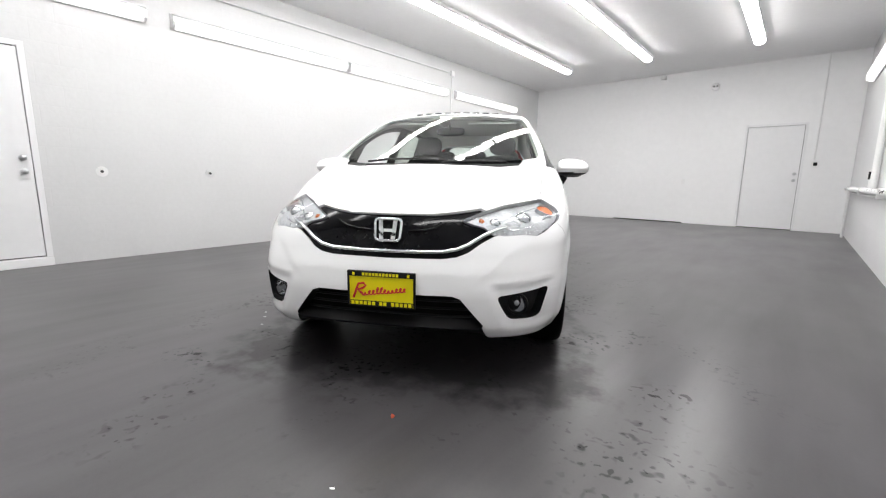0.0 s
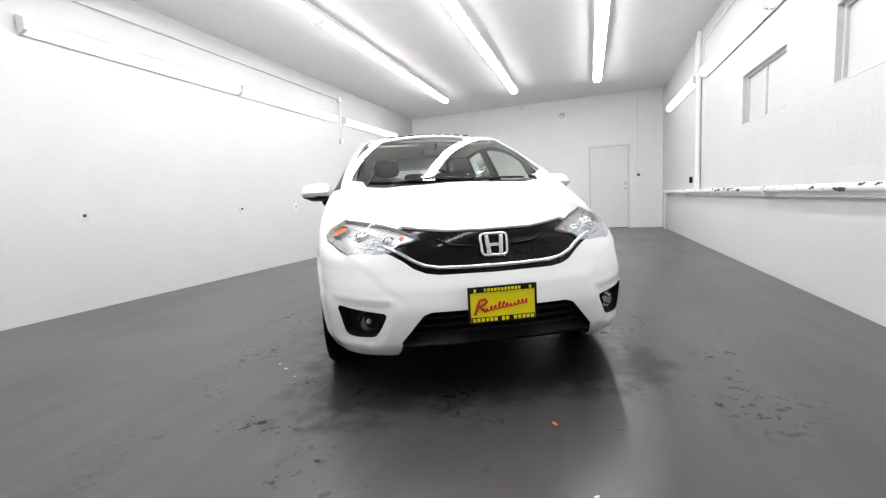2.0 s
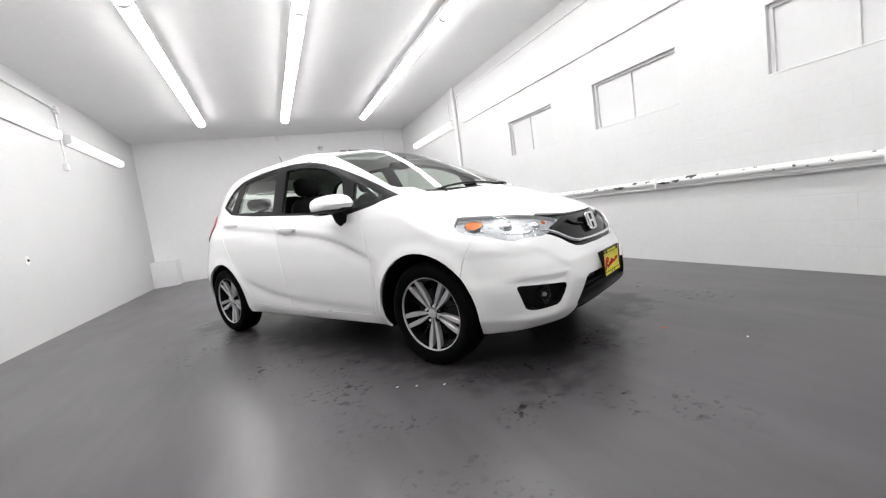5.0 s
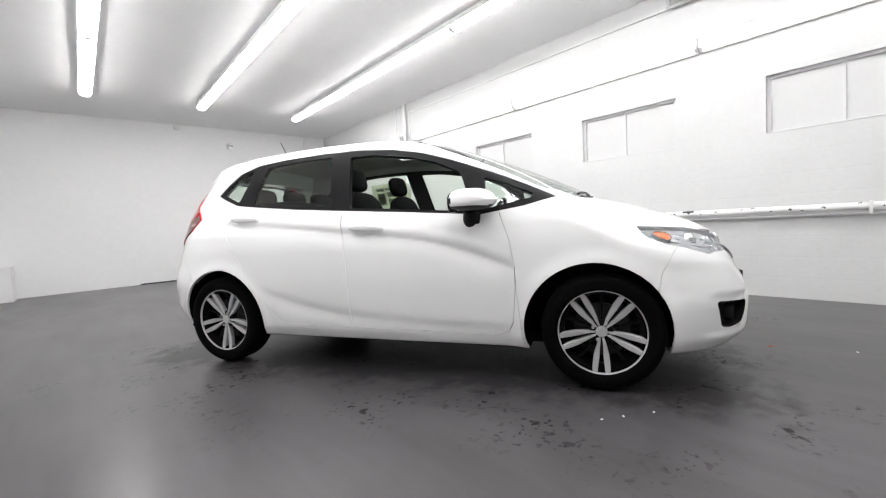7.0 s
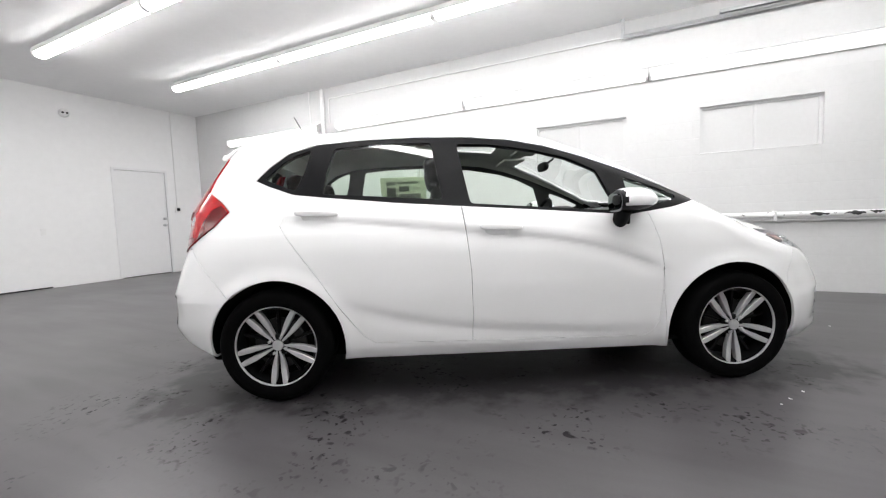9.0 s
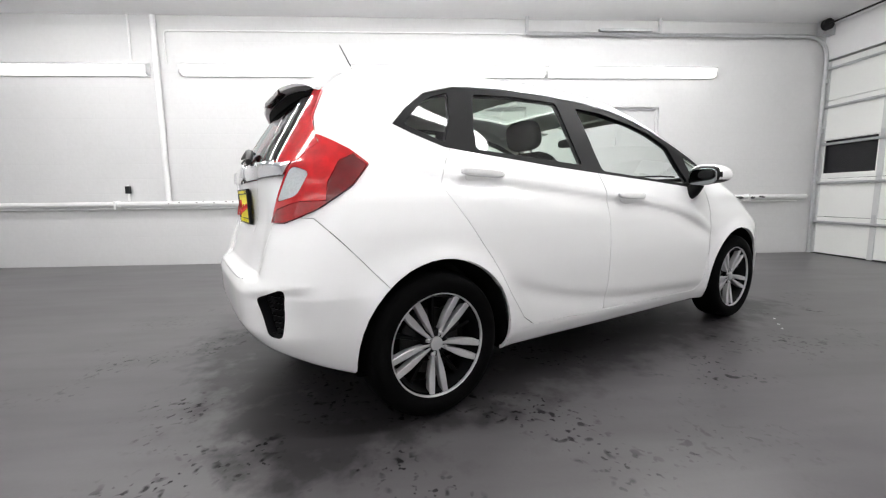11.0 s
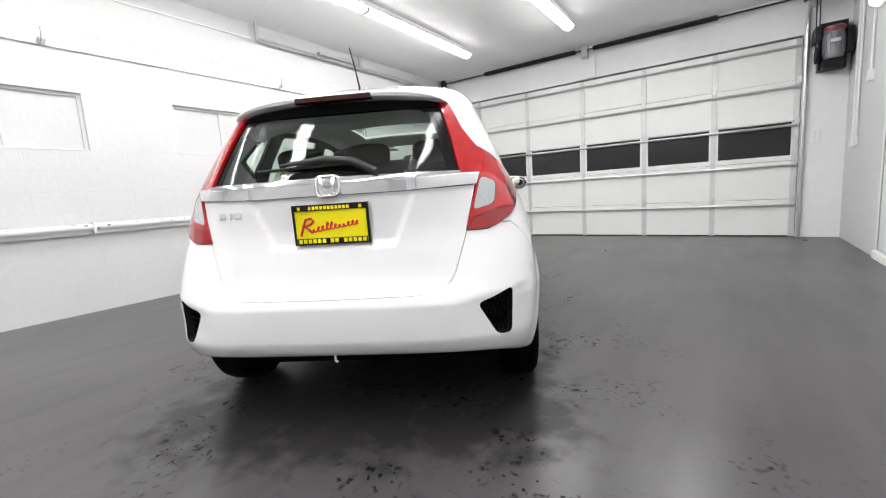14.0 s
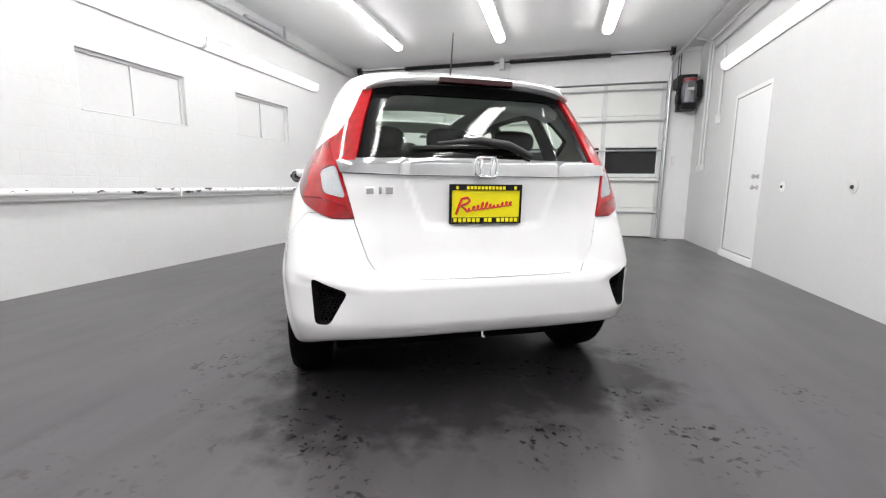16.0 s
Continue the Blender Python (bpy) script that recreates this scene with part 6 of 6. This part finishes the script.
def seat(x, y, rear=False):
    w = 0.25 if not rear else 0.62
    s = new("seat")
    s.parent = car
    s["label"] = "black cloth seat with headrest" if not rear else "black rear bench seat with headrests"
    part("cushion", smooth_box((w, 0.27, 0.10), 0.55, None), M_SEAT, s, smooth=50).matrix_basis = pose(x, y, 0.56, 6)
    part("backrest", smooth_box((w * 0.96, 0.075, 0.31), 0.6, None), M_SEAT, s, smooth=50).matrix_basis = pose(x, y - 0.30, 0.86, 16)
    for hx in ((x,) if not rear else (x - 0.37, x, x + 0.37)):
        part("headrest", smooth_box((0.125, 0.05, 0.085 if not rear else 0.06), 0.65, None), M_SEAT, s, smooth=50).matrix_basis = pose(hx, y - 0.41, 1.25 if not rear else 1.19, 12)
        for d in (-0.05, 0.05):
            part("post", rod([(hx + d, y - 0.38, 1.10), (hx + d, y - 0.40, 1.20)], 0.006, 6), M_CHROME, s)


seat(0.36, 0.02)
seat(-0.36, 0.02)
seat(0.0, -0.82, True)
rm = part("rear_view_mirror", smooth_box((0.11, 0.02, 0.032), 0.6, None), M_BLACK, car, "black rear-view mirror", smooth=50)
rm.location = (0, 0.42, 1.30)
part("stalk", rod([(0, 0.0, 0.0), (0, 0.08, 0.06)], 0.008, 6), M_BLACK, rm)
part("sun_visor", box(0.12, 0.5, 0.16, 0.32, 1.365, 1.38, 0.006), M_LINER, car)
part("sun_visor", box(-0.5, -0.12, 0.16, 0.32, 1.365, 1.38, 0.006), M_LINER, car)
stk = part("window_sticker", box(-0.708, -0.704, -0.83, -0.43, 1.075, 1.33), M_PAPER, doors["rear"][1], "printed price sticker on the window")
stk.matrix_basis = Matrix.Translation((-0.705, -0.62, 1.20)) @ Matrix.Rotation(radians(22), 4, "Y") @ Matrix.Translation((0.705, 0.62, -1.20))
for a, b, c, d in ((-0.78, -0.70, 1.26, 1.29), (-0.68, -0.50, 1.27, 1.29), (-0.78, -0.70, 1.12, 1.24), (-0.67, -0.58, 1.20, 1.25), (-0.67, -0.48, 1.11, 1.18)):
    part("print", box(-0.7035, -0.7015, a, b, c, d), M_INK, stk)

for k in range(9):
    x = -0.32 + 0.08 * k
    p, n = on_skin((x, 0.135, 0), 2, 1)
    part("deflector_tab", box(x - 0.026, x + 0.026, 0.12, 0.145, p.z - 0.004, p.z + 0.007, 0.003), M_BLACK, car, "black sunroof deflector tab")


# ---------------------------------------------------------------- painted blocks of the long walls
def block_mesh(w, h, out):
    bm = bmesh.new()
    c = 0.006
    ring0 = [bm.verts.new((0, a * w / 2, b * h / 2)) for a, b in ((-1, -1), (1, -1), (1, 1), (-1, 1))]
    ring1 = [bm.verts.new((out, a * (w / 2 - c), b * (h / 2 - c))) for a, b in ((-1, -1), (1, -1), (1, 1), (-1, 1))]
    bm.faces.new(ring1)
    for k in range(4):
        bm.faces.new((ring0[k], ring0[(k + 1) % 4], ring1[(k + 1) % 4], ring1[k]))
    return bm


def block_wall(wall, x, turn, holes, near, out):
    """Running bond, 0.4 by 0.2 m; the stretch near is laid block by block, the rest as one surface."""
    shared = None
    rest = bmesh.new()
    jig = random.Random(9)
    rows = int(ZC / 0.2)
    for r in range(rows + 1):
        z0, z1 = 0.2 * r + 0.002, min(0.2 * r + 0.198, ZC - 0.002)
        if z1 - z0 < 0.03:
            continue
        y = YB + (0.2 if r % 2 else 0.0)
        cells = [(YB, YB + 0.2)] if r % 2 else []
        while y < YG:
            cells.append((y, min(y + 0.4, YG)))
            y += 0.4
        for a, b in cells:
            spans = [(a + 0.0006, b - 0.0006, z0, z1)]
            for h in holes:
                cut = []
                for p, q, s, t in spans:
                    if q <= h[0] or p >= h[1] or t <= h[2] or s >= h[3]:
                        cut.append((p, q, s, t))
                        continue
                    if p < h[0]:
                        cut.append((p, h[0], s, t))
                    if q > h[1]:
                        cut.append((h[1], q, s, t))
                    m0, m1 = max(p, h[0]), min(q, h[1])
                    if s < h[2]:
                        cut.append((m0, m1, s, h[2]))
                    if t > h[3]:
                        cut.append((m0, m1, h[3], t))
                spans = [c for c in cut if c[1] - c[0] > 0.02 and c[3] - c[2] > 0.02]
            for p, q, s, t in spans:
                whole = abs(q - p - 0.3988) < 1e-3 and abs(t - s - 0.196) < 1e-3
                at = pose(x, (p + q) / 2, (s + t) / 2, 0, 0, turn)
                if near and whole and near[0] < p and q < near[1] and s < near[2]:
                    if shared is None:
                        shared = link_mesh("block", block_mesh(0.3988, 0.196, out), M_BLOCK, wall)
                        ob = shared
                    else:
                        ob = new("block", shared.data)
                        ob.parent = wall
                    ob.matrix_basis = at @ Matrix.Translation((jig.uniform(-0.0003, 0.0007), 0, 0))
                else:
                    extra = block_mesh(q - p, t - s, out)
                    verts = {v: rest.verts.new(at @ v.co) for v in extra.verts}
                    for f in extra.faces:
                        rest.faces.new([verts[v] for v in f.verts])
                    extra.free()
    tagged(link_mesh("blocks", rest, M_BLOCK, wall), kind="stuff")


block_wall(wall_west, XW, 0, holes_w, (-3.3, 4.7, 2.7), 0.0005)
block_wall(wall_east, XE, 180, [(DOOR_E[0] - 0.05, DOOR_E[1] + 0.05, 0, DOOR_E[3] + 0.05)], None, 0.0004)
